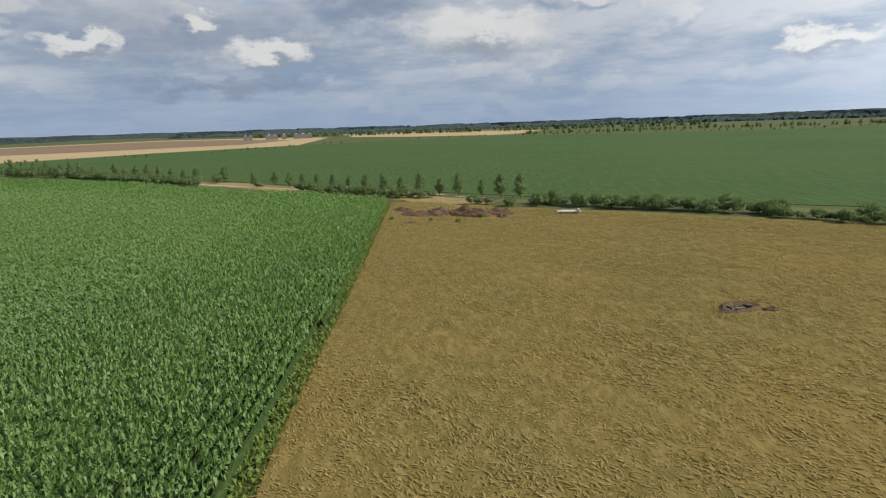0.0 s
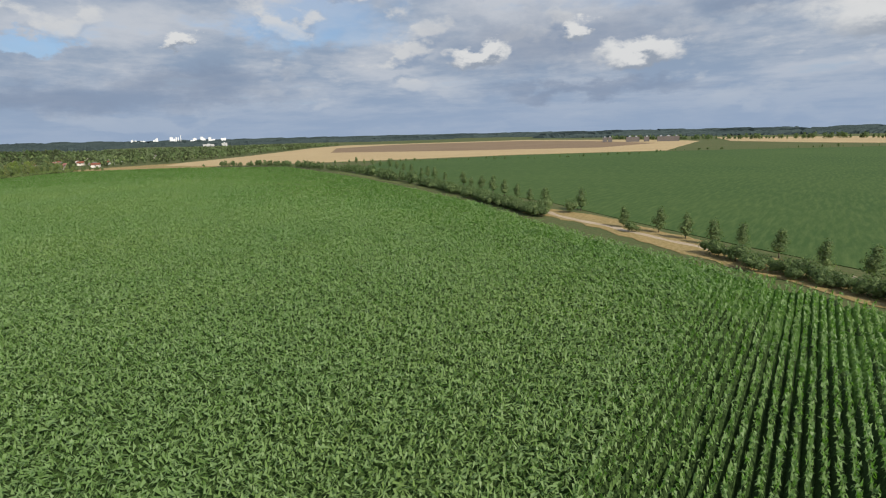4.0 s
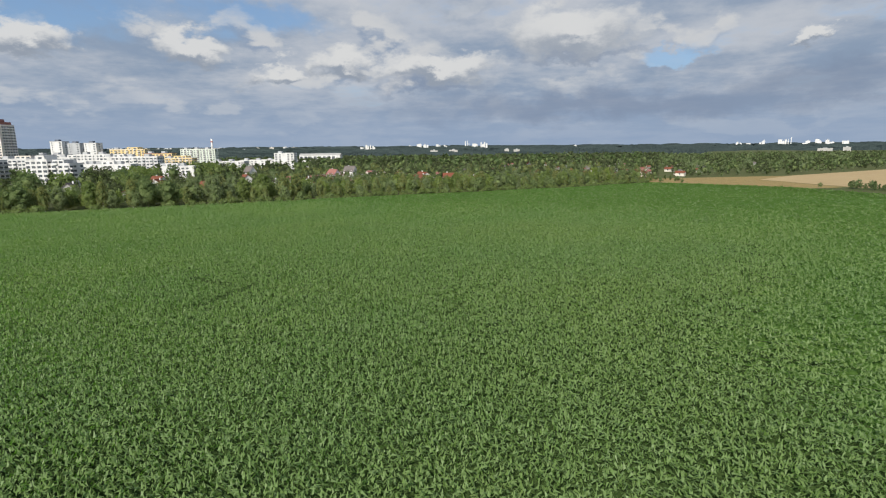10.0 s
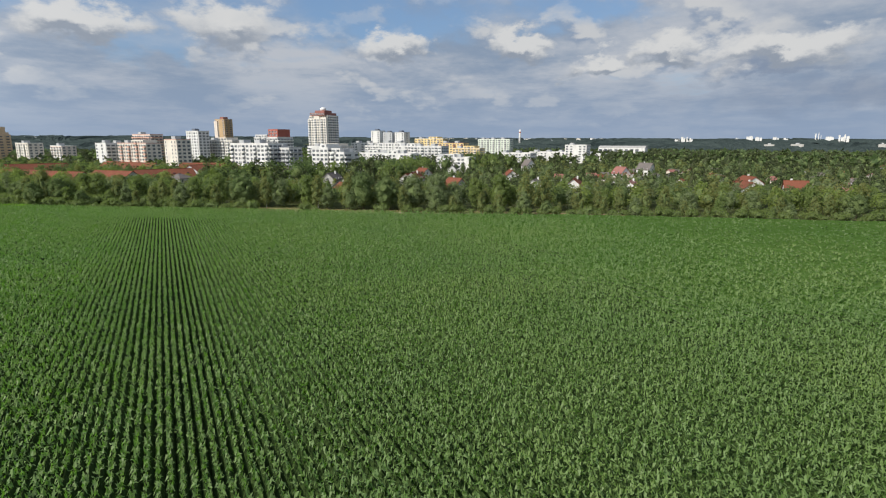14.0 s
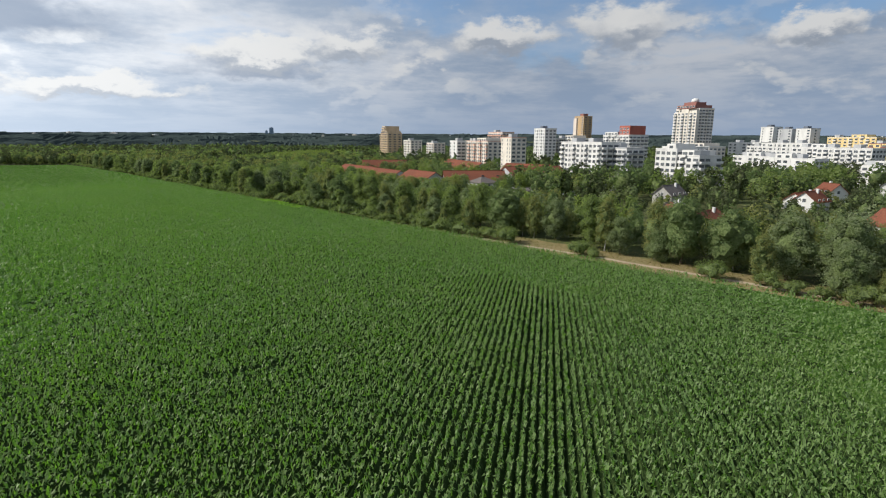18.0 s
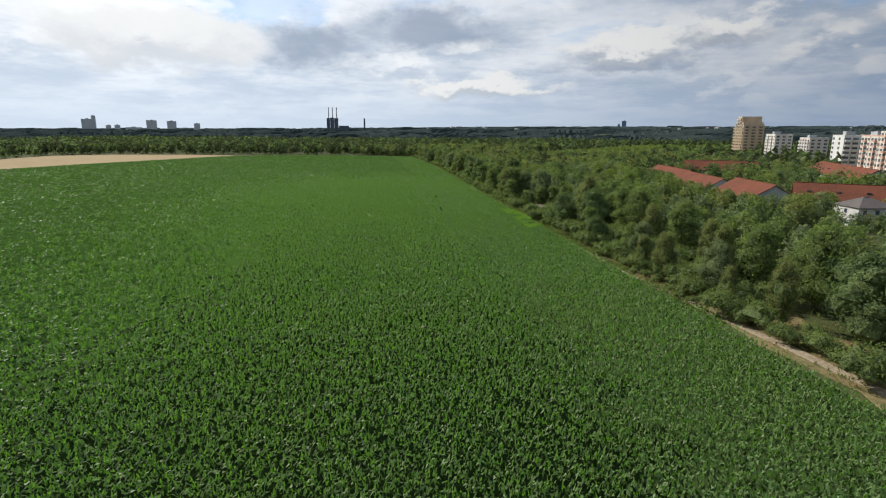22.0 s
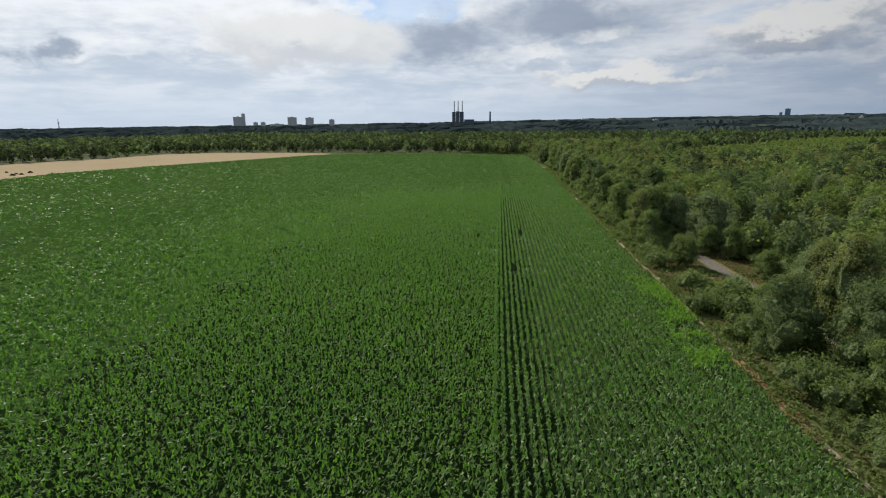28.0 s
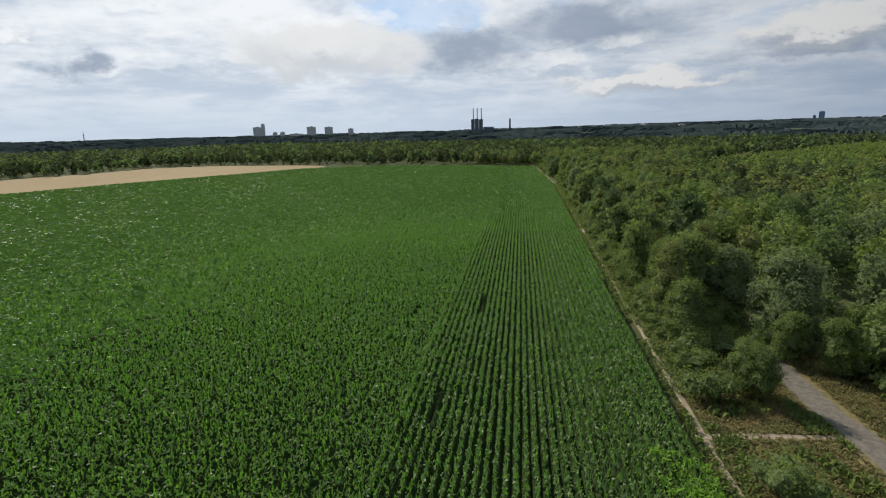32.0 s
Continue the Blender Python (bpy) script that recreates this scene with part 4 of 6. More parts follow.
def fit_out(root, origin, turn, width, storeys, pattern, h, parapet, z0=0.0):
    """Windows and balconies over one face, bay by bay. pattern: w window, b balcony, s slit, . blank, repeated over the width."""
    far = math.hypot(root.matrix_basis.translation.x + 280, root.matrix_basis.translation.y - 60) > 560
    bays = max(1, int(width / (4.6 if far else 3.5)))
    step = width / bays
    face = pose(origin[0], origin[1], z0, 0, 0, turn)
    for level in range(storeys):
        for bay in range(bays):
            mark = pattern[bay % len(pattern)]
            if mark == ".":
                continue
            key = (mark, parapet.name)
            if key not in PANES:
                PANES[key] = balcony_mesh("balcony", 3.0, parapet) if mark == "b" else pane_mesh("window", {"w": 2.4, "s": 1.0}[mark], 1.5)
            ob = new("balcony" if mark == "b" else "window", PANES[key])
            ob.parent = root
            ob.matrix_basis = face @ pose(step * (bay + 0.5), 0, 0.9 + level * h + (-0.6 if mark == "b" else 0.2))


def block(name, corner, w, d, storeys, wall, label, front="w", side="w", yaw=95.0, parapet=None, h=2.8, roof_house=True, dark=None, steps=()):
    """A block of flats set by its near corner: the sunny front runs back from it along -x, the end face along +y."""
    root = new(name)
    root.matrix_basis = pose(corner[0], corner[1], height_far(*corner[:2]), 0, 0, yaw)
    tagged(root, label, "apartment block")
    parapet = parapet or wall
    H = storeys * h + 0.8
    body = Solid().box(-w, 0, -0.3, 0, d, H)
    body.make("wall", wall, root)
    rim = Solid()
    for x0, y0, x1, y1 in ((-w - 0.12, -0.12, 0.12, 0.25), (-w - 0.12, d - 0.25, 0.12, d + 0.12), (-w - 0.12, 0.25, -w + 0.25, d - 0.25), (-0.25, 0.25, 0.12, d - 0.25)):
        rim.box(x0, y0, H, x1, y1, H + 0.55)
    rim.make("parapet", parapet, root)
    Solid().box(-w + 0.25, 0.25, H, -0.25, d - 0.25, H + 0.12).make("roof", M_CONCRETE, root)
    if roof_house:
        for k in range(max(1, int(w / 16))):
            x = -w + 4 + k * 16
            Solid().box(x, d * 0.3, H + 0.12, x + 4.5, d * 0.7, H + 2.7).make("stair_head", dark or M_GREY, root)
    for k, (x0, x1, extra) in enumerate(steps):
        Solid().box(-w * x1, 0.3, H + 0.12, -w * x0, d - 0.3, H + extra * h).make("upper_storey", wall, root)
        fit_out(root, (-w * x1, 0.3), 0, w * (x1 - x0), extra, front, h, parapet, H - 0.7)
    fit_out(root, (-w, 0), 0, w, storeys, front, h, parapet)
    fit_out(root, (0, 0), 90, d, storeys, side, h, parapet)
    for k in range(1, int(w / 10)):
        Solid().box(-w + k * 10 - 0.25, -0.16, 0, -w + k * 10 + 0.25, 0.05, H).make("pilaster", parapet, root)
    c = root.matrix_basis @ Vector((-w / 2, d / 2, 0))
    KEEP_OUT.append((c.x, c.y, max(w, d) / 2 + 1))
    return root


# the tall cream tower: shafts of different height with a brown-red crown
tower = block("tower_block", (-652, -338), 27, 18, 19, M_CREAM, "tall cream tower block with brown-red crown storeys", "bw", "wb", 95, M_WHITE, 2.75, False)
for k, (x, y, top) in enumerate(((-27, -2.2, 50), (-18, -2.6, 53), (-9, -2.2, 51.5))):
    Solid().box(x, y, 0, x + 8.5, 0.2, top).make("shaft", M_CREAM, tower)
    fit_out(tower, (x, y), 0, 8.5, 18, "bw", 2.75, M_WHITE)
Solid().box(-23, -3.0, 53.3, -2, 17, 56.4).make("crown_storey", M_BROWN, tower)
fit_out(tower, (-23, -3.0), 0, 21, 1, "w", 2.75, M_BROWN, 53.0)
Solid().box(-20, 2, 56.4, -6, 14, 59.2).make("roof_storey", M_BROWN, tower)
Solid().tube([((-13, 8, 59.2), 3.4), ((-13, 8, 61.4), 3.3), ((-13, 8, 62.6), 2.2), ((-13, 8, 63.0), 0.4)], 14).make("roof_dome", M_WHITE, tower, True)
ochre = block("tower_block", (-659, -541), 19, 13, 19, M_OCHRE, "slim ochre and brown tower block", "ws.", "b", 95, M_OCHRE, 2.8, False)
Solid().box(-19.2, -1.3, 0, -13, 0.1, 52).make("shaft", M_PINK, ochre)
Solid().box(-12, 3, 54.0, -5, 10, 57.5).make("roof_house", M_BROWN, ochre)
block("apartment_block", (-458, -191), 38, 16, 8, M_WHITE, "long white apartment block with dark balcony bays", "bww", "b", 95, M_WHITE)
block("apartment_block", (-467, -181), 18, 12, 7, M_WHITE, "white apartment wing with recessed balconies", "b", "bb", 95, M_GREY)
d_block = block("apartment_block", (-562, -312), 32, 20, 10, M_WHITE, "white apartment block with a red top storey", "wb", "b", 95, M_WHITE, steps=((0.45, 0.95, 1),))
Solid().box(-13, 1, 28.9, -0.5, 17, 36.5).make("red_top", M_RED, d_block)
fit_out(d_block, (-13, 1), 0, 12, 2, "w", 2.8, M_RED, 29.4)
block("apartment_block", (-518, -372), 18, 12, 12, M_WHITE, "white slab block with dark roof huts", "sw", "w", 95, M_WHITE, dark=M_STEEL)
block("apartment_block", (-540, -352), 40, 14, 9, M_CREAM, "cream apartment block with loggias", "wb", "b", 95, M_WHITE, steps=((0.2, 0.5, 1),))
block("apartment_block", (-446, -283), 15, 12, 9, M_CREAM, "pale gable end of an apartment block", "s.s", "w", 95, M_SALMON)
block("apartment_block", (-448, -332), 40, 13, 8, M_CREAM, "cream apartment block with a salmon roof edge behind trees", "wbw", "w", 95, M_SALMON, steps=((0.1, 0.5, 1),))
block("apartment_block", (-438, -378), 16, 12, 8, M_WHITE, "narrow white apartment block behind trees", "w.", "b", 95, M_WHITE)
block("apartment_block", (-470, -420), 24, 13, 8, M_CREAM, "cream apartment block in the second row", "wb", "w", 95, M_CREAM)
block("apartment_block", (-500, -425), 30, 13, 11, M_PINK, "pale apartment block in the second row", "b", "b", 95, M_SALMON)
tan = block("apartment_block", (-418, -580), 32, 18, 11, M_TAN, "tan stepped apartment block with long balconies", "b", "b", 95, M_TAN, steps=((0.1, 0.9, 1), (0.3, 0.75, 3)))
block("apartment_block", (-438, -546), 26, 14, 8, M_CREAM, "cream lower apartment block", "wb", "w", 95, M_WHITE)
block("apartment_block", (-458, -520), 22, 14, 7, M_PINK, "pale low apartment block", "b", "w", 95, M_WHITE)
block("apartment_block", (-474, -136), 12, 14, 6, M_WHITE, "white stepped apartment block with dark balconies", "bw", "bb.b", 95, M_WHITE, steps=((0.3, 0.9, 1),))
block("apartment_block", (-474, -151), 14, 13, 7, M_WHITE, "white apartment block near the garden trees", "w", "bb", 95, M_WHITE, steps=((0.1, 0.5, 1),))
block("apartment_block", (-556, -235), 26, 16, 7, M_WHITE, "white apartment block below the tower", "bw", "b", 95, M_WHITE)
block("apartment_block", (-585, -250), 26, 16, 7, M_CREAM, "cream apartment block below the tower", "bw", "w", 95, M_WHITE, steps=((0.2, 0.7, 1),))
for k, (x, y, n) in enumerate(((-705, -318, 8), (-690, -282, 7), (-675, -246, 8), (-658, -210, 7), (-640, -176, 7))):
    block("apartment_block", (x, y), 34, 14, n, M_WHITE, "white apartment row with square windows", ("ww.b", "wb", "wsw")[k % 3], "w", 95, M_WHITE, steps=((0.3, 0.6, 1),) if k % 2 else ())
for k, (x, y, n) in enumerate(((-806, -398, 14), (-802, -372, 13), (-796, -346, 13))):
    block("slab_tower", (x, y), 15, 14, n, M_WHITE if k != 1 else M_GREY, "tall grey and white slab tower", "s.w", ".w.", 95, M_GREY, 2.8, True, M_STEEL)
for x, y, n in ((-590, -196, 5), (-574, -160, 5), (-596, -118, 4)):
    block("apartment_block", (x, y), 34, 12, n, M_WHITE, "low white apartment block above garden trees", "ww.", "w", 95, M_WHITE, steps=((0.4, 0.7, 1),))
block("apartment_block", (-815, -296), 44, 14, 10, M_YELLOW, "yellow apartment block with pale bands", "wbw", "w", 95, M_CREAM, steps=((0.2, 0.5, 1),))
block("apartment_block", (-770, -235), 34, 14, 8, M_YELLOW, "yellow-brown apartment block above the trees", "bw", "w", 95, M_BROWN)
block("apartment_block", (-742, -196), 34, 14, 6, M_YELLOW, "lower yellow apartment block", "wb", "w", 95, M_CREAM, steps=((0.2, 0.6, 1),))
block("apartment_block", (-948, -268), 52, 14, 10, M_GREENISH, "pale green apartment block", "wb", "w", 95, M_WHITE)
for x, y, w, d, n, lab in ((-775, -150, 40, 20, 4, "low white commercial building"), (-860, -130, 60, 20, 4, "long low white commercial building"), (-930, -118, 60, 20, 3, "low pale commercial building"), (-848, -113, 26, 18, 7, "white works building")):
    block("commercial_building", (x, y), w, d, n, M_WHITE, lab + " among trees", "ww.", "w", 95, M_WHITE, 2.9)


def shed(name, x, y, yaw, w, d, h, wall, roof, label):
    """A long hall with a shallow barrel roof."""
    root = new(name)
    root.matrix_basis = pose(x, y, height_far(x, y), 0, 0, yaw)
    tagged(root, label, "hall")
    Solid().box(-w / 2, -d / 2, -0.3, w / 2, d / 2, h).make("wall", wall, root)
    s = Solid()
    n = 8
    ring = [(-d / 2 - 0.4 + (d + 0.8) * i / n, h + d * 0.12 * math.sin(math.pi * i / n)) for i in range(n + 1)]
    v = [(x0, y0, z) for x0 in (-w / 2 - 0.5, w / 2 + 0.5) for y0, z in ring]
    f = [(i, i + 1, n + 2 + i, n + 1 + i) for i in range(n)] + [tuple(range(n + 1)), tuple(range(2 * n + 1, n, -1))]
    s.add(v, f).make("roof", roof, root)
    for k in range(int(w / 9)):
        Solid().box(-w / 2 + k * 9 + 1, -d / 2 - 0.08, h * 0.45, -w / 2 + k * 9 + 6.5, -d / 2 + 0.02, h * 0.85).make("window_band", M_GLASS, root)
    return root


shed("market_hall", -1215, -180, 95, 80, 30, 15, M_WHITE, M_CONCRETE, "long white hall with a shallow curved roof")


def at_far(yaw, distance, cx=-200.0, cy=0.0):
    a = radians(yaw)
    return cx - math.sin(a) * distance, cy + math.cos(a) * distance


def far_block(name, yaw, distance, w, d, top, wall, label, seen=(-200, 0), least=9.0):
    """A block on the skyline: body, roof hut and rows of dark window bands; top is its height above the eye's level."""
    x, y = at_far(yaw, distance, *seen)
    z = height_far(x, y)
    root = new(name)
    root.matrix_basis = pose(x, y, z, 0, 0, yaw + 180)
    tagged(root, label, "building")
    h = max(least, top - z)
    Solid().box(-w / 2, -d / 2, -1, w / 2, d / 2, h).make("wall", wall, root)
    Solid().box(-w * 0.15, -d * 0.3, h, w * 0.12, d * 0.3, h + min(3, h * 0.2)).make("roof_hut", M_GREY, root)
    for level in range(max(1, int(h / 6))):
        Solid().box(-w / 2 + 1.5, -d / 2 - 0.15, 3 + level * 6, w / 2 - 1.5, -d / 2 + 0.02, 5.2 + level * 6).make("window_band", M_GLASS, root)
    return root


EYE_UP = 24.0
for yaw, w, el in ((101.4, 26, 0.62), (100.8, 40, 0.72), (100.3, 30, 0.60), (96.4, 34, 0.66), (95.6, 60, 0.74), (94.9, 40, 0.62), (93.6, 36, 0.72), (92.9, 60, 0.58), (90.6, 16, 0.95), (89.8, 60, 0.72), (89.0, 44, 0.80), (88.7, 30, 0.86), (83.5, 70, 0.36), (79.8, 60, 0.34), (65.0, 40, 0.38), (64.4, 60, 0.34), (63.2, 26, 0.52), (61.7, 60, 0.56), (61.2, 20, 0.74), (59.9, 80, 0.40), (59.0, 60, 0.56), (58.2, 60, 0.48), (57.2, 40, 0.50)):
    for k in range(3):
        far_block("city_block", yaw + (k - 1) * 0.17 + random.uniform(-0.05, 0.05), 3000, w * random.uniform(0.12, 0.3), 12, EYE_UP + 3000 * math.tan(radians(el - random.uniform(0.16, 0.42))), M_WHITE, "bright white city block on the skyline", (-114, 121))
for yaw, w, el in ((94.0, 50, -0.02), (92.0, 60, 0.0), (85.5, 40, -0.05), (86.5, 30, 0.02), (58.6, 70, -0.3), (57.1, 36, -0.22)):
    far_block("white_hall", yaw, 1900, w * 0.5, 16, EYE_UP + 1900 * math.tan(radians(el - 0.12)), M_CONCRETE, "long pale grey hall among far trees", (-114, 121), 5.0)
for yaw, w in ((18.6, 16), (18.1, 16), (16.2, 26), (15.6, 24), (14.6, 18), (13.3, 24), (12.6, 40), (11.9, 22)):
    far_block("farm_building", yaw, 960, w * 0.45, 12, EYE_UP - 960 * math.tan(radians(0.95)), M_TILE_DARK, "grey-roofed farm building before dark woods", (-41, 82), 5.0)
# grey towers built in white render: the paling by haze is put into the colour
for yaw, w, d, el, wall, lab in ((233.5, 46, 30, 1.25, M_WHITE, "broad grey tower block on the skyline"), (233.0, 18, 20, 1.55, M_WHITE, "grey tower block on the skyline"), (231.9, 22, 20, 0.72, M_WHITE, "pale block on the skyline"), (231.2, 24, 20, 0.74, M_WHITE, "pale block on the skyline"), (228.4, 46, 24, 1.2, M_WHITE, "grey tower block on the skyline"), (226.7, 42, 24, 1.15, M_WHITE, "grey tower block on the skyline"), (224.5, 28, 20, 0.95, M_WHITE, "small grey tower block on the skyline"), (229.9, 70, 20, 0.55, M_WHITE, "pale low block on the skyline"), (225.6, 50, 20, 0.5, M_WHITE, "pale low block on the skyline")):
    far_block("skyline_tower", yaw - 0.75, 3000, w, d, EYE_UP + 3000 * math.tan(radians(el - 0.3)), wall, lab, (-293, -85))
for yaw, w, d, el, wall, lab in ((180.3, 22, 20, 1.1, M_BLUE, "blue-grey glass tower on the skyline"), (180.8, 12, 18, 0.8, M_BLUE, "lower wing of the blue-grey glass tower"), (182.5, 20, 12, 0.4, M_GREY, "grey roof on the skyline"), (178.2, 34, 14, 0.36, M_WHITE, "pale block on the skyline"), (176.0, 16, 14, 0.5, M_GREY, "grey block on the skyline"), (173.5, 30, 14, 0.34, M_WHITE, "pale block on the skyline"), (170.5, 16, 14, 0.52, M_GREY, "grey block on the skyline"), (167.5, 40, 16, 0.40, M_WHITE, "pale block on the skyline"), (162.0, 30, 16, 0.44, M_WHITE, "pale block on the skyline"), (157.0, 46, 16, 0.42, M_GREY, "grey block on the skyline"), (148.0, 50, 16, 0.45, M_WHITE, "pale block on the skyline"), (123.0, 60, 16, 0.46, M_WHITE, "pale block on the skyline"), (118.0, 50, 16, 0.42, M_WHITE, "pale block on the skyline"), (113.0, 60, 16, 0.40, M_WHITE, "pale block on the skyline")):
    far_block("skyline_block", yaw, 3000, w, d, EYE_UP + 3000 * math.tan(radians(el)), wall, lab, (-293, -85))


# small blocks along the city's skyline, each a body with its roof hut
rng_c = random.Random(17)
for k in range(46):
    x, y = at_far(rng_c.choice((rng_c.uniform(104, 128), rng_c.uniform(146, 202), rng_c.uniform(146, 202))), rng_c.uniform(2700, 3300), -293, -85)
    w, d, h = rng_c.uniform(10, 34), rng_c.uniform(10, 14), EYE_UP + rng_c.uniform(10, 24) - height_far(x, y)
    body = Solid().box(-w / 2, -d / 2, -1, w / 2, d / 2, max(10, h)).box(-w * 0.2, -d * 0.3, max(10, h) + 0.02, w * 0.1, d * 0.3, max(10, h) + 2.6)
    ob = body.make("city_block", rng_c.choice((M_WHITE, M_CREAM, M_GREY, M_CONCRETE)))
    ob.matrix_basis = pose(x, y, height_far(x, y), 0, 0, rng_c.uniform(0, 180))
    tagged(ob, "small pale city block on the far skyline", "building")


def chimney(parent, name, x, y, r, z0, z1, material):
    return Solid().tube([((x, y, z0), r), ((x, y, z1 * 0.6), r * 0.85), ((x, y, z1), r * 0.75)], 12).make(name, material, parent, True)


px, py = at_far(210.75, 2450, -293, -85)
plant_root = new("power_station")
plant_root.matrix_basis = pose(px, py, height_far(px, py), 0, 0, 30.75)
tagged(plant_root, "dark power station with three tall chimneys on the skyline", "power station")
z0 = 39.0 - height_far(px, py)
for k, (x, w, top) in enumerate(((20, 15, 66), (3, 17, 68), (-15, 17, 66))):
    Solid().box(x - w / 2, -14, -1, x + w / 2, 14, z0 + top - 25).make("boiler_house", M_STEEL, plant_root)
    for lv in range(4):
        Solid().box(x - w / 2 + 2, -14.2, 8 + lv * 10, x + w / 2 - 2, -13.98, 11 + lv * 10).make("window_band", M_GLASS, plant_root)
    chimney(plant_root, "chimney", x - 2, 4, 2.6, 20, z0 + 88, M_CONCRETE)
Solid().box(-70, -12, -1, -26, 12, z0 + 8).make("turbine_hall", M_STEEL, plant_root)
qx, qy = at_far(207.46, 2450, -293, -85)
stack = new("factory_chimney")
stack.matrix_basis = pose(qx, qy, height_far(qx, qy))
tagged(stack, "single dark factory chimney on the skyline", "chimney")
chimney(stack, "shaft", 0, 0, 4.5, -1, 34 - height_far(qx, qy) + 44, M_STEEL)
Solid().tube([((0, 0, 34 - height_far(qx, qy) + 44), 3.9), ((0, 0, 34 - height_far(qx, qy) + 46), 3.9)], 12).make("rim", M_BROWN, stack)
mx, my = -2051, -810
mast = new("white_chimney")
mast.matrix_basis = pose(mx, my, height_far(mx, my))
tagged(mast, "slim white chimney beyond the flats", "chimney")
chimney(mast, "shaft", 0, 0, 4.2, -1, 62, M_WHITE)
Solid().tube([((0, 0, 50), 4.0), ((0, 0, 54), 3.9)], 12).make("red_band", M_RED, mast)
mx, my = at_far(247.3, 3300, -293, -85)
mast = new("radio_mast")
mast.matrix_basis = pose(mx, my, height_far(mx, my))
tagged(mast, "thin radio mast on a wooded hill", "mast")
Solid().tube([((0, 0, -1), 3.0), ((0, 0, 45), 1.6), ((0, 0, 62), 0.8)], 8).make("lattice", M_CONCRETE, mast)
Solid().tube([((0, 0, 40), 4.0), ((0, 0, 43), 4.0)], 8).make("platform", M_STEEL, mast)


# ---- houses ----
def gabled(name, x, y, yaw, w, d, eaves, rise, wall, roof, label, chimneys=1, hip=0.0, storeys=1, skylights=0, plain=False):
    """A house with a pitched roof; the ridge runs along local x."""
    root = new(name)
    root.matrix_basis = pose(x, y, 0, 0, 0, yaw)
    tagged(root, label, "house")
    walls = Solid()
    walls.box(-w / 2, -d / 2, -0.3, w / 2, d / 2, eaves)
    if hip < 0.5:
        for sx in (-1, 1):
            xx = sx * (w / 2 - 0.01)
            walls.add([(xx, -d / 2, eaves), (xx, d / 2, eaves), (xx, 0, eaves + rise * (1 - hip)), (xx - sx * 0.3, -d / 2, eaves), (xx - sx * 0.3, d / 2, eaves), (xx - sx * 0.3, 0, eaves + rise * (1 - hip))], [(0, 1, 2), (5, 4, 3), (0, 2, 5, 3), (1, 4, 5, 2)])
    walls.make("wall", wall, root)
    o, t = 0.5, 0.22
    hx = w / 2 + o
    rx = hx - hip * (d / 2 + o)
    drop = rise * o / (d / 2)
    roof_v, roof_f = [], []
    for dz in (0.0, t):
        roof_v += [(-hx, -d / 2 - o, eaves - drop + dz), (hx, -d / 2 - o, eaves - drop + dz), (hx, d / 2 + o, eaves - drop + dz), (-hx, d / 2 + o, eaves - drop + dz), (-rx, 0, eaves + rise + dz), (rx, 0, eaves + rise + dz)]
    roof_f = [(6, 7, 11, 10), (8, 9, 10, 11), (0, 4, 5, 1), (2, 5, 4, 3), (0, 1, 7, 6), (2, 3, 9, 8)]
    roof_f += [(1, 5, 11, 7), (2, 8, 11, 5), (0, 6, 10, 4), (3, 4, 10, 9)]
    if hip > 0:
        roof_f += [(7, 8, 11), (6, 10, 9)]
    r = Solid().add(roof_v, roof_f).make("roof", roof, root)
    if not plain:
        Solid().box(-rx, -0.16, eaves + rise + t - 0.08, rx, 0.16, eaves + rise + t + 0.1).make("ridge", roof, root)
    for k in range(chimneys):
        cx = (-0.2 + 0.45 * k) * w
        Solid().box(cx - 0.4, 0.5, eaves + rise * 0.5, cx + 0.4, 1.2, eaves + rise + 1.0).make("chimney", M_WHITE if k == 0 else M_BROWN, r)
    for k in range(skylights):
        yy = -d * 0.27
        zz = eaves + rise * (1 - abs(yy) / (d / 2)) + t
        cx = -w / 2 + (k + 0.5) * w / skylights
        Solid().box(cx - 0.5, yy - 0.6, zz - 0.15, cx + 0.5, yy + 0.6, zz + 0.25).make("skylight", M_GLASS, r)
    if "house" not in PANES:
        PANES["house"] = pane_mesh("window", 1.1, 1.2)
    n = 1 if plain else max(1, int(w / 3.2))
    for lv in range(storeys):
        for k in range(n):
            for turn, yy in ((0, -d / 2), (180, d / 2)):
                ob = new("window", PANES["house"])
                ob.parent = root
                ob.matrix_basis = pose(-w / 2 + (k + 0.5) * w / n, yy, 1.0 + lv * 2.7, 0, 0, turn)
        for turn, xx in () if plain else ((90, w / 2), (-90, -w / 2)):
            ob = new("window", PANES["house"])
            ob.parent = root
            ob.matrix_basis = pose(xx, 0, 1.0 + lv * 2.7, 0, 0, turn)
    if not plain:
        Solid().box(-0.5, -d / 2 - 0.06, 0, 0.5, -d / 2 + 0.02, 2.1).make("door", M_BROWN, root)
    KEEP_OUT.append((x, y, min(w, 24) / 2 + 1.5))
    (WING_AT if name == "tiled_wing" else HOUSE_AT).append((x, y))
    return root


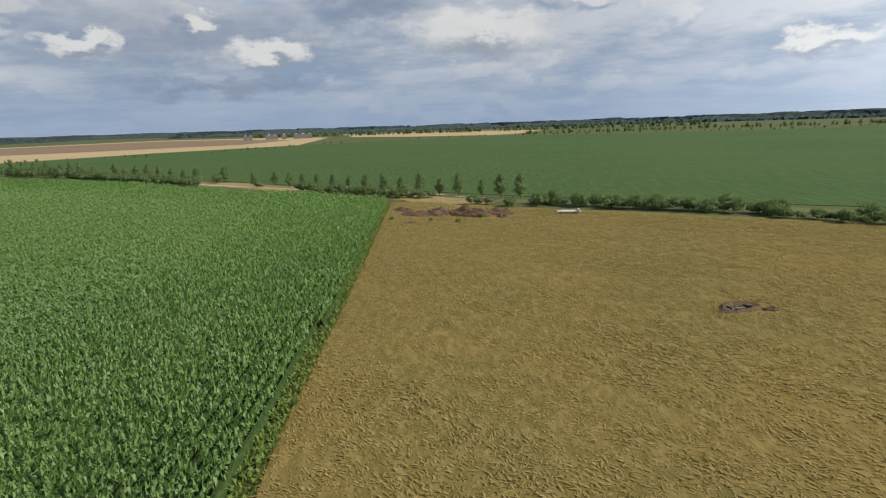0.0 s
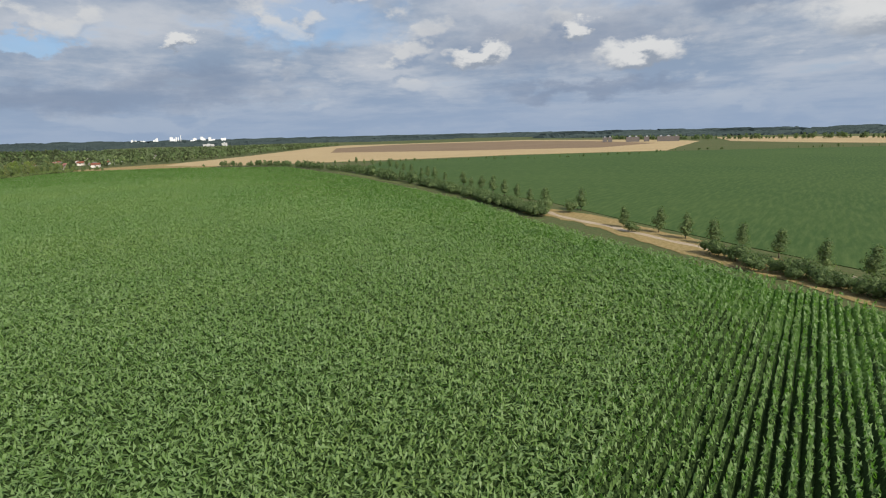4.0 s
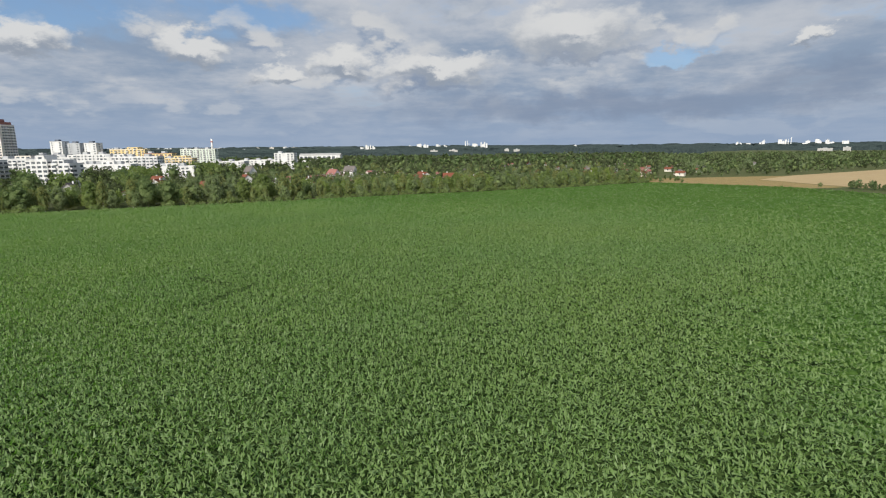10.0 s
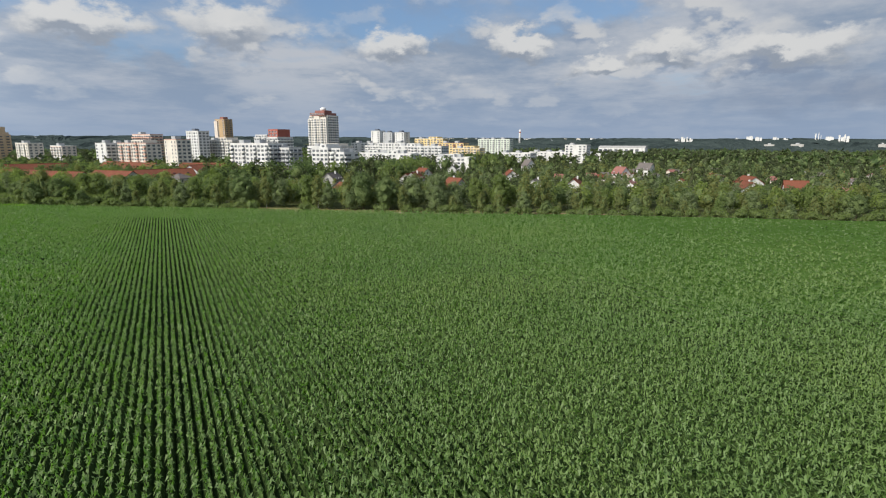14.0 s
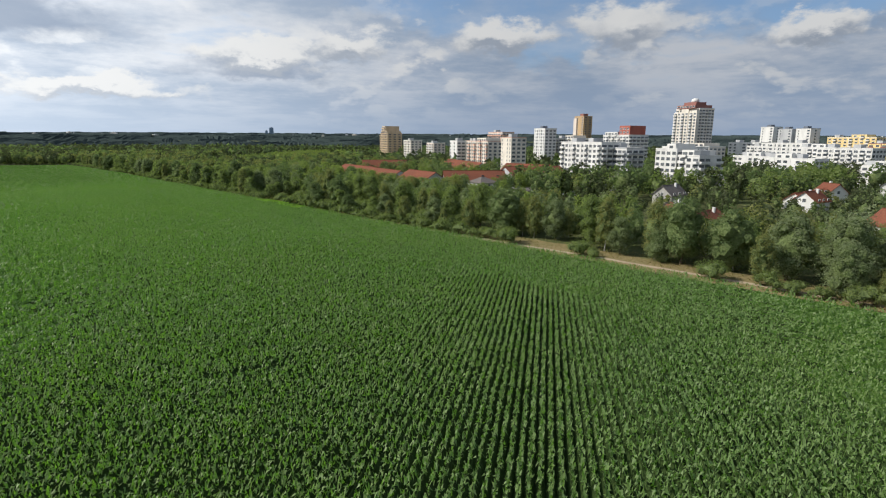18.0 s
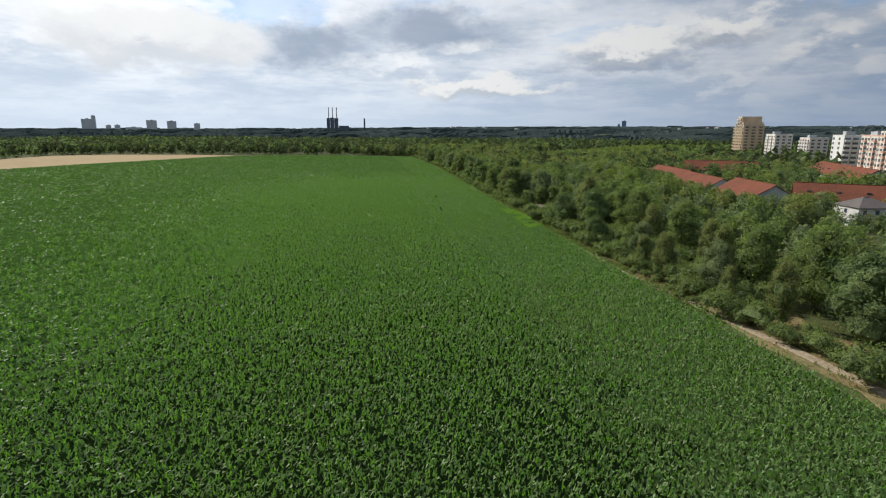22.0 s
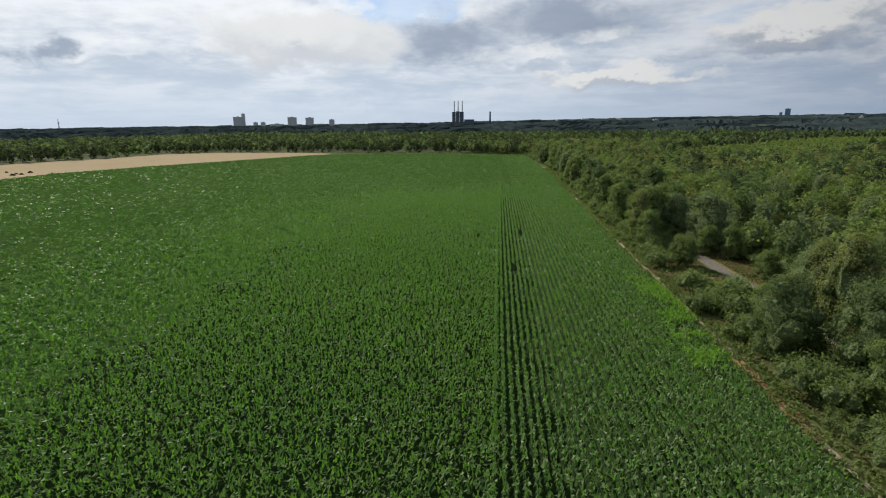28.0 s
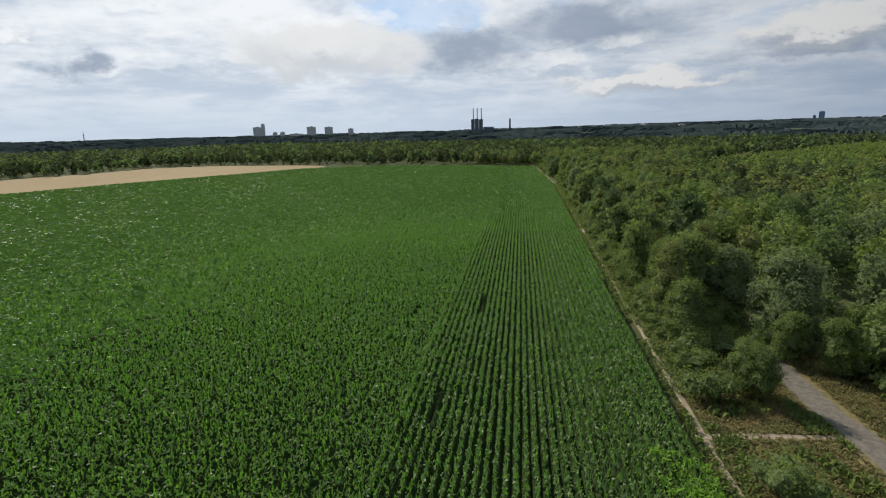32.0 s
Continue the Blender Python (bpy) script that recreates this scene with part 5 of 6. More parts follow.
def wing(a, b, width, eaves, rise, label, skylights=4):
    """One long wing of the tiled complex between two plan points."""
    yaw = math.degrees(math.atan2(b[1] - a[1], b[0] - a[0]))
    gabled("tiled_wing", (a[0] + b[0]) / 2, (a[1] + b[1]) / 2, yaw, math.dist(a, b), width, eaves, rise, M_GREY, M_TILE, label, 0, 0.0, 1, skylights)
    for k in range(int(math.dist(a, b) / 10) + 1):
        s = k * 10 / math.dist(a, b)
        KEEP_OUT.append((a[0] + (b[0] - a[0]) * s, a[1] + (b[1] - a[1]) * s, width / 2 + 2))
        WING_AT.append((a[0] + (b[0] - a[0]) * s, a[1] + (b[1] - a[1]) * s))


wing((-358, -170), (-352, -196), 15, 5.2, 4.4, "low wing with a broad clay-tiled roof")
wing((-349, -203), (-341, -238), 13, 4.8, 3.8, "long low wing with a clay-tiled roof")
wing((-342, -243), (-331, -285), 13, 4.8, 3.8, "far low wing with a clay-tiled roof")
wing((-367, -186), (-396, -180), 13, 5.2, 4.2, "cross wing with a clay-tiled roof and ribbon windows")
wing((-378, -300), (-345, -303), 14, 6.0, 4.4, "back wing with a clay-tiled roof")
wing((-411, -318), (-410, -246), 14, 6.0, 4.4, "rear wing with a clay-tiled roof")
wing((-404, -196), (-438, -200), 20, 5.5, 5.0, "broad hall with a clay-tiled roof")
wing((-440, -215), (-424, -240), 14, 6.0, 4.4, "rear cross wing with a clay-tiled roof")
gabled("villa", -378, -162, 20, 10, 9, 5.6, 2.2, M_WHITE, M_TILE_DARK, "white square villa with a grey hipped roof", 0, 0.95, 2)
gabled("bungalow", -393, -147, 10, 12, 7, 3.0, 0.9, M_WHITE, M_TILE_DARK, "white bungalow with a low grey roof", 0, 0.3)
gabled("bungalow", -419, -153, 100, 11, 8, 3.4, 1.2, M_WHITE, M_TILE_DARK, "white flat-roofed bungalow among trees", 0, 0.3)
gabled("villa", -453, -165, 60, 9, 9, 6.0, 2.5, M_GREY, M_TILE_DARK, "grey villa with a dark roof", 1, 0.6, 2)
for x, y, yaw, w, d, e, r, roof, lab in (
    (-491, -164, 20, 11, 9, 4.5, 4.5, M_TILE, "house with a steep clay-tiled roof and pale gable"),
    (-640, -215, 30, 12, 9, 6, 4, M_BROWN, "house with a brown-red roof below the flats"),
    (-476, -84, 15, 13, 8, 3.2, 2.8, M_TILE, "house with a bright clay-tiled roof"),
    (-509, -99, 70, 10, 8, 4, 3.5, M_TILE, "house with a clay-tiled roof and white gable"),
    (-402, -52, 25, 13, 8, 2.8, 2.6, M_TILE, "low house with a red roof and white chimney"),
    (-411, -76, 20, 9, 7, 2.6, 2.4, M_TILE_DARK, "house with a steep dark roof and pale gable"),
    (-404, -68, 60, 8, 6, 3, 2.5, M_TILE, "small house with a red roof behind birches"),
    (-472, 20, 15, 13, 9, 3.4, 3.8, M_TILE, "house with an orange clay-tiled roof"),
    (-507, 90, 20, 14, 9, 3.2, 3.0, M_TILE, "long low house with an orange roof"),
    (-515, 108, 100, 9, 8, 3.4, 3.6, M_TILE, "house with an orange roof and white gable"),
    (-548, 86, 30, 14, 9, 3.4, 3.2, M_TILE, "house with a weathered orange roof"),
    (-502, 125, 40, 9, 7, 3, 2.4, M_BROWN, "small brown-roofed garden house"),
    (-591, 6, 60, 9, 8, 4, 4, M_BROWN, "house with a brown roof and white gable"),
    (-488, 42, 10, 14, 8, 3.2, 2.8, M_BROWN, "low garden house with a brown roof"),
    (-646, 8, 70, 11, 8, 4.5, 4.5, M_TILE_DARK, "white gabled house with a dark roof"),
    (-479, -4, 15, 13, 9, 3, 2.6, M_TILE_DARK, "low house with a grey roof"),
    (-557, -200, 15, 14, 10, 4, 3, M_TILE_DARK, "long grey-roofed house below the flats"),
    (-470, -76, 15, 10, 8, 4, 3.2, M_TILE, "house with a red roof among tall trees"),
    (-643, -88, 60, 9, 8, 5, 5, M_TILE_DARK, "white gabled house above the trees"),
    (-486, -134, 60, 10, 8, 4, 3.5, M_TILE_DARK, "white house with a steep grey roof"),
    (-440, -28, 70, 10, 8, 3.6, 3.6, M_TILE, "house with a red roof in a garden"),
    (-436, -108, 20, 11, 8, 4, 3.4, M_TILE_DARK, "white house with a grey roof among trees"),
    (-520, -40, 40, 10, 8, 4, 3.4, M_TILE, "house with a clay-tiled roof"),
    (-560, -110, 30, 11, 8, 4, 3.4, M_TILE_DARK, "pale house with a dark roof"),
):
    gabled("house", x, y, yaw, w, d, e, r, M_CONCRETE if x > -450 else M_WHITE, roof, lab, 1, 0.0, 1 if e < 4 else 2)
rng_h = random.Random(5)
for k in range(124):
    x, y = (rng_h.uniform(-740, -525), rng_h.uniform(-20, 300)) if k < 64 else (rng_h.uniform(-880, -600), rng_h.uniform(160, 460))
    if k >= 64 and y > 262 - (x + 545) * 0.9:
        continue
    if polyline_distance(np.array([(x, y)]), FIELD_WEST)[0] < 45:
        continue
    wall = rng_h.choice((M_WHITE, M_CREAM, M_PINK, M_GREY, M_CONCRETE))
    roof = rng_h.choice((M_TILE, M_TILE, M_BROWN, M_TILE_DARK, M_TILE_DARK))
    gabled("garden_house", x, y, rng_h.uniform(0, 180), rng_h.uniform(4, 6.5), rng_h.uniform(3.5, 5), rng_h.uniform(2.2, 2.9), rng_h.uniform(0.9, 1.8), wall, roof, "small allotment house among garden trees", 0, 0.0, 1, 0, True)

# ---- trees placed one by one ----
LANE_GLADE = [(-281, -166), (-279.5, -157), (-287, -138), (-294, -132), (-303, -146), (-301, -160), (-292, -176), (-286, -178)]


def in_glade(x, y):
    return bool(within(np.array([(x, y)], float), LANE_GLADE)[0])



for k, (off, sp) in enumerate(((7.5, 7.0), (15, 8.0))):
    for i, (x, y) in enumerate(dense(offset_line(FIELD_WEST, off), sp)):
        if k == 0 and -60 < y < 4:
            continue
        if math.hypot(x + 291, y + 159) < 15 or in_glade(x, y):
            continue
        kind = random.choice(("birch", "birch", "birch", "willow", "broad", "oak") if y > -140 else ("birch", "broad", "broad", "oak", "willow", "birch"))
        top = random.uniform(8, 12.5) + k * 1.5
        if k == 0 and y > -150:
            top *= 0.75
        if y > 40:
            top *= 0.7
        plant(kind, x + random.uniform(-2.5, 2.5), y + random.uniform(-2.5, 2.5), top, "trees along the field", fine=-215 < y < 30)
for i, (x, y) in enumerate(dense(offset_line(FIELD_WEST, 5.2), 4.6)):
    if -48 < y < 0 and i % 5 or math.hypot(x + 291, y + 162) < 11 or in_glade(x, y):
        continue
    plant("thicket", x + random.uniform(-1, 1), y + random.uniform(-1, 1), random.uniform(2.0, 4.2), "shrubs along the path", fine=-215 < y < 30)
for x, y, kind, top in ((-350.5, -33, "thicket", 3.4), (-359, -30, "willow", 8.5), (-363, -22, "willow", 7.5), (-372, -12, "birch", 12), (-377, -4, "birch", 13), (-368, -2, "birch", 9), (-382, 4, "birch", 12), (-371, -28, "oak", 11), (-349, -58, "birch", 10), (-345, -66, "birch", 9), (-339, -60, "thicket", 2.5), (-289.8, -148.7, "thicket", 4.0), (-291.9, -140.5, "thicket", 3.3), (-296.2, -145.5, "thicket", 4.6), (-296.8, -140.6, "thicket", 4.0), (-299, -161.5, "broad", 5.6), (-286.2, -165.4, "broad", 6.0), (-282.3, -162.4, "thicket", 3.4), (-304.3, -146.5, "willow", 9.5), (-299.5, -138, "broad", 6.5), (-288.5, -176.5, "broad", 6.5), (-301, -172, "broad", 7), (-292.5, -175, "broad", 7), (-285, -166, "broad", 6), (-305, -159, "oak", 8), (-301, -130, "birch", 10), (-309, -126, "oak", 11)):
    plant(kind, x, y, top, "trees along the field", fine=True)
for off, sp, lo, hi in ((4.0, 3.0, 0.9, 2.0), (9.5, 4.2, 2.2, 4.5), (12.5, 5.0, 3.0, 5.0)):
    for x, y in dense(offset_line(FIELD_WEST[2:6], off), sp):
        if math.hypot(x + 291, y + 162) < 10 or y > -72 or in_glade(x, y) or polyline_distance(np.array([(x, y)]), [(-284, -181), (-290.8, -168.5), (-297.5, -156.5), (-310, -133)])[0] < 3.5:
            continue
        if off < 5 and -150 < y < -100 and random.random() < 0.6:
            continue
        plant("thicket", x + random.uniform(-1.2, 1.2), y + random.uniform(-1.2, 1.2), random.uniform(lo, hi), "shrubs along the path", fine=True)
for x, y, h in ((-297, -178, 4.2), (-301.5, -169, 4.0), (-304, -164, 3.6), (-306, -157, 3.6), (-301.5, -153.5, 3.2), (-304, -149, 3.8), (-299, -149, 3.4), (-295, -181, 4.4), (-290, -183, 4), (-286, -179, 3.4), (-298, -173, 2.8), (-308, -146, 4), (-296.5, -146, 3.6), (-284, -172, 2.6), (-293, -176.5, 2.6), (-302, -176, 5), (-307, -170, 5), (-309, -162, 5)):
    if not in_glade(x, y):
        plant("thicket", x, y, h, "shrubs round the lane", fine=True)
for x, y in dense([(-42, 163), (-30, 154.5), (-17, 144), (-9, 139), (-3, 137)], 1.5) + [(7, 122.7), (10.6, 122.3), (15.5, 118.5), (21.6, 117.7), (26.8, 126)]:
    plant("bush", x + random.uniform(-0.8, 0.8), y + random.uniform(-0.8, 0.8), random.uniform(1.6, 3.0), "hedge bushes")
POPLARS = [(-267, 341), (-234, 315), (-218, 303), (-202, 291), (-190, 281), (-180, 273), (-168, 264), (-150, 252), (-143, 247), (-134, 240), (-125, 233), (-117, 227), (-109, 221), (-101, 214), (-93, 208), (-81, 204), (-63, 183), (-55, 180), (-49, 175.5), (-43.5, 172), (-38.7, 170.6), (-33, 166), (-27, 160), (-21.6, 155.5), (-16, 151.4), (-10.6, 147.3), (-5.8, 144.8), (-0.4, 142), (4.6, 139.6), (10.3, 136.9), (15, 133.4), (19.4, 130.2)]
for x, y in POPLARS:
    plant("poplar", x, y, random.uniform(4.2, 6.2), "young trees along the track")
for x, y in ((-300, 360), (-320, 372), (-340, 384), (-285, 352), (-250, 328)):
    plant("poplar", x, y, random.uniform(4, 5.4), "young trees along the track")
for x, y in dense([(-168, 247), (-140, 229.5), (-104, 201.5), (-86, 188.5)], 2.0):
    for k in range(2):
        plant("bush", x + random.uniform(-1.6, 1.6), y + random.uniform(-1.0, 1.6) + 2.6 * k, random.uniform(2.4, 3.6), "hedge bushes")
for x, y in dense([(-36, 156), (-18, 143), (-9, 139)], 3.0) + dense([(21, 121), (27, 116), (40, 110), (50, 104), (58, 100), (62, 94), (68, 88.5), (85, 79), (110, 66), (150, 44)], 1.2):
    plant("bush", x + random.uniform(-1.4, 1.4), y + random.uniform(-1.0, 1.9), random.uniform(1.4, 3.2), "hedge bushes")
for x, y, h in ((9, 123.5, 1.8), (15.6, 119.5, 2.2), (-60, 178.6, 2.4), (-82, 198.5, 3.6), (-89.6, 200.5, 3.8), (25, 121, 3.2), (45, 112, 3.0), (56, 106, 3.2), (63, 99, 3.0), (72, 90, 3.0), (36, 113, 2.6)):
    plant("bush", x, y, h, "hedge bushes")

EDGE_LOT = [(-402, -132), (-402, -205), (-470, -215), (-520, -330), (-470, -470), (-620, -500), (-760, -420), (-780, -260), (-660, -90), (-560, -120), (-470, -95)]
p = scatter(EDGE_LOT, 11, 9, lambda q: clear_of_roofs(q))
wood_stuff("estate_trees", p, np.random.uniform(9.5, 15, len(p)), 230, 0.058, [M_LEAF_FAR, M_LEAF_DARK, M_LEAF], "leafy trees round the blocks of flats", 15)
WOOD_S = [(-128, -475), (-250, -260), (-312, -130), (-420, -130), (-420, -330), (-330, -480), (-260, -620), (-60, -620), (-40, -500)]
YOUNG = [(-215, -455), (-250, -415), (-325, -440), (-340, -600), (-620, -1120), (-330, -960), (-225, -570)]


def in_wood(p):
    return clear_of_roofs(p) & ~within(p, YOUNG) & ~within(p, LANE_GLADE) & (polyline_distance(p, [(-284, -181), (-290.8, -168.5), (-297.5, -156.5), (-310, -133)]) > 5)


BELT = offset_line(FIELD_WEST[1:], 15) + list(reversed(offset_line(FIELD_WEST[1:], 46)))
p = scatter(BELT, 5.6, 4, lambda q: in_wood(q))
wood_stuff("edge_wood", p, capped(p, np.random.uniform(5.5, 11, len(p))), 520, 0.036, [M_LEAF, M_LEAF_DARK, M_LEAF_BIRCH, M_LEAF_WILLOW, M_LEAF, M_LEAF_YOUNG], "dense mixed trees and shrubs of the wood's edge", 10)
p = scatter(WOOD_S, 6.6, 5, lambda q: in_wood(q) & ~within(q, BELT))
near = np.hypot(p[:, 0] + 300, p[:, 1] + 165) < 95
wood_stuff("woodland_near", p[near], capped(p[near], np.random.uniform(7, 12.5, near.sum())), 900, 0.030, [M_LEAF, M_LEAF_YOUNG, M_LEAF_WILLOW, M_LEAF_YOUNG, M_LEAF_BIRCH, M_LEAF_DARK], "mixed green woodland round the lane", 16)
p = p[~near]
wood_stuff("woodland", p, np.random.uniform(7, 12.5, len(p)), 220, 0.052, [M_LEAF_DARK, M_LEAF_FAR, M_LEAF, M_LEAF_BIRCH], "mixed green woodland beside the field", 11)
p = scatter(YOUNG, 7.0, 8)
wood_stuff("young_plantation", p, np.random.uniform(3, 5.5, len(p)), 36, 0.16, M_LEAF_YOUNG, "pale green plantation of young trees", 14)
GARDENS = [(-312, -130), (-355, -45), (-395, 30), (-460, 175), (-500, 245), (-760, 330), (-760, -60), (-560, -200), (-420, -130)]
p = scatter(GARDENS, 8.6, 6, lambda q: clear_of_roofs(q) & ~within(q, BELT))
wood_stuff("garden_trees", p, capped(p, np.random.uniform(3.2, 9.5, len(p))), 150, 0.064, [M_LEAF_FAR, M_LEAF_DARK, M_LEAF_FAR, M_LEAF_FAR, M_LEAF_WILLOW, M_LEAF_BIRCH], "garden trees between small houses", 12)
WOOD_NW = [(-498, 262), (-545, 262), (-568, 365), (-650, 490), (-930, 850), (-1035, 1045), (-1300, 1000), (-1400, 560), (-760, 330)]
p = scatter(WOOD_NW, 12, 17, lambda q: clear_of_roofs(q))
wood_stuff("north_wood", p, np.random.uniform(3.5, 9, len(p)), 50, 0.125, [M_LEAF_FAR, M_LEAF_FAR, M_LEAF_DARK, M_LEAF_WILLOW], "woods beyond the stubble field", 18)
WOOD_E = [(178, -224), (190, -263), (188, -303), (214, -366), (190, -411), (98, -446), (37, -456), (-39, -482), (-107, -490), (-60, -640), (120, -760), (520, -700), (720, -300), (520, -100), (260, -150)]
p = scatter(WOOD_E, 11, 19)
wood_stuff("east_wood", p, np.random.uniform(8, 12, len(p)), 48, 0.13, [M_LEAF_FAR, M_LEAF_DARK, M_LEAF_FAR], "dense woods behind the stubble field", 20)
FAR_W = [(-760, 330), (-1400, 560), (-1500, -200), (-1200, -1000), (-200, -1300), (900, -1000), (720, -420), (520, -700), (120, -760), (-60, -640), (-330, -480), (-420, -330), (-560, -200), (-760, -60)]
p = scatter(FAR_W, 17, 7, lambda q: clear_of_roofs(q) & ~within(q, YOUNG))
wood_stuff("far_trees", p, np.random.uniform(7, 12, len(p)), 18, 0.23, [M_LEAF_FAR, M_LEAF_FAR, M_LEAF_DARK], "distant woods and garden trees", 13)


# ---- woods on the skyline ----
def wood_band(line, top, depth, seed, step=9.0):
    """A far belt of trees: a bumpy ridge of foliage along a plan line."""
    rng = np.random.default_rng(seed)
    pts = dense(line, step * 0.6)
    v, f = [], []
    for i, (x, y) in enumerate(pts):
        a, b = pts[max(0, i - 1)], pts[min(len(pts) - 1, i + 1)]
        t = Vector((b[0] - a[0], b[1] - a[1])).normalized()
        z = height_far(x, y)
        h = top * rng.uniform(0.55, 1.2) * (0.9 + 0.2 * math.sin(i * 0.21) * math.sin(i * 0.057)) * min(1, 0.05 + i / 4, 0.05 + (len(pts) - 1 - i) / 4)
        for s, zz in ((-0.5, -2), (-0.42, h * 0.55), (-0.15, h), (0.2, h * rng.uniform(0.8, 1.05)), (0.5, -2)):
            w = s * depth + rng.uniform(-0.08, 0.08) * depth
            v.append((x - t.y * w, y + t.x * w, z + zz))
    for i in range(len(pts) - 1):
        f += [(5 * i + j, 5 * i + 5 + j, 5 * i + 6 + j, 5 * i + 1 + j) for j in range(4)]
    return v, f


def arc(radius, a0, a1, cx=-200, cy=0):
    n = max(4, int(abs(a1 - a0) / 4))
    return [at_far(a0 + (a1 - a0) * i / n, radius * (1 + 0.05 * math.sin(i * 1.7 + radius)), cx, cy) for i in range(n + 1)]


V, F = [], []
for k, (line, top, depth, step) in enumerate((
    ([(-700, 1700), (-350, 1600), (100, 1500), (600, 1300), (1100, 900), (1400, 300)], 10, 120, 8),
    (arc(2100, 30, 62), 12, 120, 12), (arc(2000, 62, 130), 13, 160, 12), (arc(1650, 62, 150), 12, 120, 10), (arc(1500, 100, 260), 13, 120, 9), (arc(1850, 100, 260), 14, 140, 10), (arc(2350, 60, 270), 14, 160, 12), (arc(2600, 100, 262), 14, 130, 12), (arc(3200, 100, 262), 14, 150, 13), (arc(3800, 100, 262), 15, 170, 14),
    (arc(2900, 0, 355), 15, 200, 14), (arc(3500, 0, 355), 15, 240, 16), (arc(4100, 0, 355), 16, 260, 18), (arc(4600, 0, 358), 16, 260, 20),
    (arc(1900, -60, 20), 14, 120, 10), (arc(2400, -80, 60), 14, 140, 12),
)):
    v, f = wood_band(line, top, depth, 60 + k, step)
    F += [tuple(len(V) + i for i in q) for q in f]
    V += v
tagged(link_mesh("far_woods", V, F, M_WOODS_HAZE), "belts of dark woods coloured with haze on the far plain", "woodland", kind="stuff")



# ---- things on the dry meadow ----
def lumpy(name, x, y, w, d, h, material, label, category, seed, n=14):
    """A low heap with an uneven crest."""
    rng = np.random.default_rng(seed)
    v, f = [], []
    for i in range(n + 1):
        for j in range(n + 1):
            u, s = i / n * 2 - 1, j / n * 2 - 1
            r = min(1, math.hypot(u, s))
            z = h * (1 - r ** 1.6) * (0.6 + 0.4 * math.sin(u * 5 + seed) * math.cos(s * 6 + seed)) + (rng.uniform(0, 0.22) * h if r < 0.95 else 0)
            v.append((u * w / 2, s * d / 2, max(z, 0) - (0.12 if r >= 0.99 else 0)))
    for i in range(n):
        f += [(i * (n + 1) + j, (i + 1) * (n + 1) + j, (i + 1) * (n + 1) + j + 1, i * (n + 1) + j + 1) for j in range(n)]
    ob = link_mesh(name, v, f, material)
    ob.matrix_basis = pose(x, y, 0.05, 0, 0, rng.uniform(0, 180))
    return tagged(ob, label, category)


for k, (x, y, w, d, h) in enumerate(((5.5, 110, 11, 6, 1.7), (-0.5, 113, 9, 6, 1.3), (-5, 112, 8, 5, 0.9), (-8.5, 119, 6, 4, 0.6), (11.5, 110, 8, 5, 1.1), (-6, 103, 3, 2, 0.25), (12, 106, 3.5, 2.2, 0.5))):
    lumpy("earth_mound", x, y, w, d, h, M_EARTH, "low heap of dug brown earth on the dry meadow", "earth heap", 41 + k)
for k, (x, y, h) in enumerate(((3, 101.5, 0.8), (8, 106, 1.0), (-2, 104, 0.7), (13, 110, 1.1), (-10, 107, 0.8))):
    plant("bush", x, y, h, "weeds on the earth heaps")
for k, (x, y, w) in enumerate(((30.7, -150, 3.2), (44, -172, 3.0), (92, -198, 2.6), (64, -191, 3.0), (66, -196, 2.6), (76, -204, 3.0), (73, -196, 2.4), (45.5, -203, 3.4))):
    lumpy("straw_heap", x, y, w, w * 0.7, w * 0.5, M_EARTH, "small dark brown heap on the stubble field", "straw heap", 91 + k, 8)
pile = new("plank_pile")
pile.matrix_basis = pose(25.7, 107, 0.05, 0, 0, -12)
tagged(pile, "pile of pale planks and pipes beside the hedge", "plank pile")
for k in range(2):
    Solid().box(-1.9 + 3.4 * k, -0.7, 0, -1.6 + 3.4 * k, 0.7, 0.35).make("bearer", M_BARK, pile)
for k in range(6):
    Solid().box(-2.4, -0.62 + 0.21 * k, 0.35, 2.1 - 0.1 * (k % 3), -0.46 + 0.21 * k, 0.47).make("plank", M_WHITE, pile)
for k in range(3):
    Solid().box(-2.1 + 0.2 * k, -0.5 + 0.3 * k, 0.475, 2.2, -0.3 + 0.3 * k, 0.60).make("plank", M_WHITE, pile)
Solid().box(1.6, -0.9, 0.605, 1.9, 0.8, 0.9).make("crate", M_GREY, pile)
pit = new("dug_pit")
pit.matrix_basis = pose(28.6, 49.6, 0.06, 0, 0, 20) @ Matrix.Diagonal((1.15, 1.15, 0.7, 1))
tagged(pit, "shallow dug pit with dark water and debris in the grass", "pit")
ring_v, ring_f = [], []
N = 22
for r, z in ((1.0, 0.0), (0.82, 0.34), (0.66, 0.22), (0.5, 0.05)):
    for i in range(N):
        a = 2 * math.pi * i / N
        w = 1 + 0.13 * math.sin(3 * a + r * 4) + random.uniform(-0.05, 0.05)
        ring_v.append((2.1 * r * w * math.cos(a), 1.25 * r * w * math.sin(a), z + random.uniform(-0.05, 0.05) * (r < 1)))
for j in range(3):
    ring_f += [(j * N + i, j * N + (i + 1) % N, (j + 1) * N + (i + 1) % N, (j + 1) * N + i) for i in range(N)]
link_mesh("earth_rim", ring_v, ring_f, M_EARTH, pit)
link_mesh("dark_bottom", ring_v[3 * N:], [tuple(range(N))], M_MUD, pit)
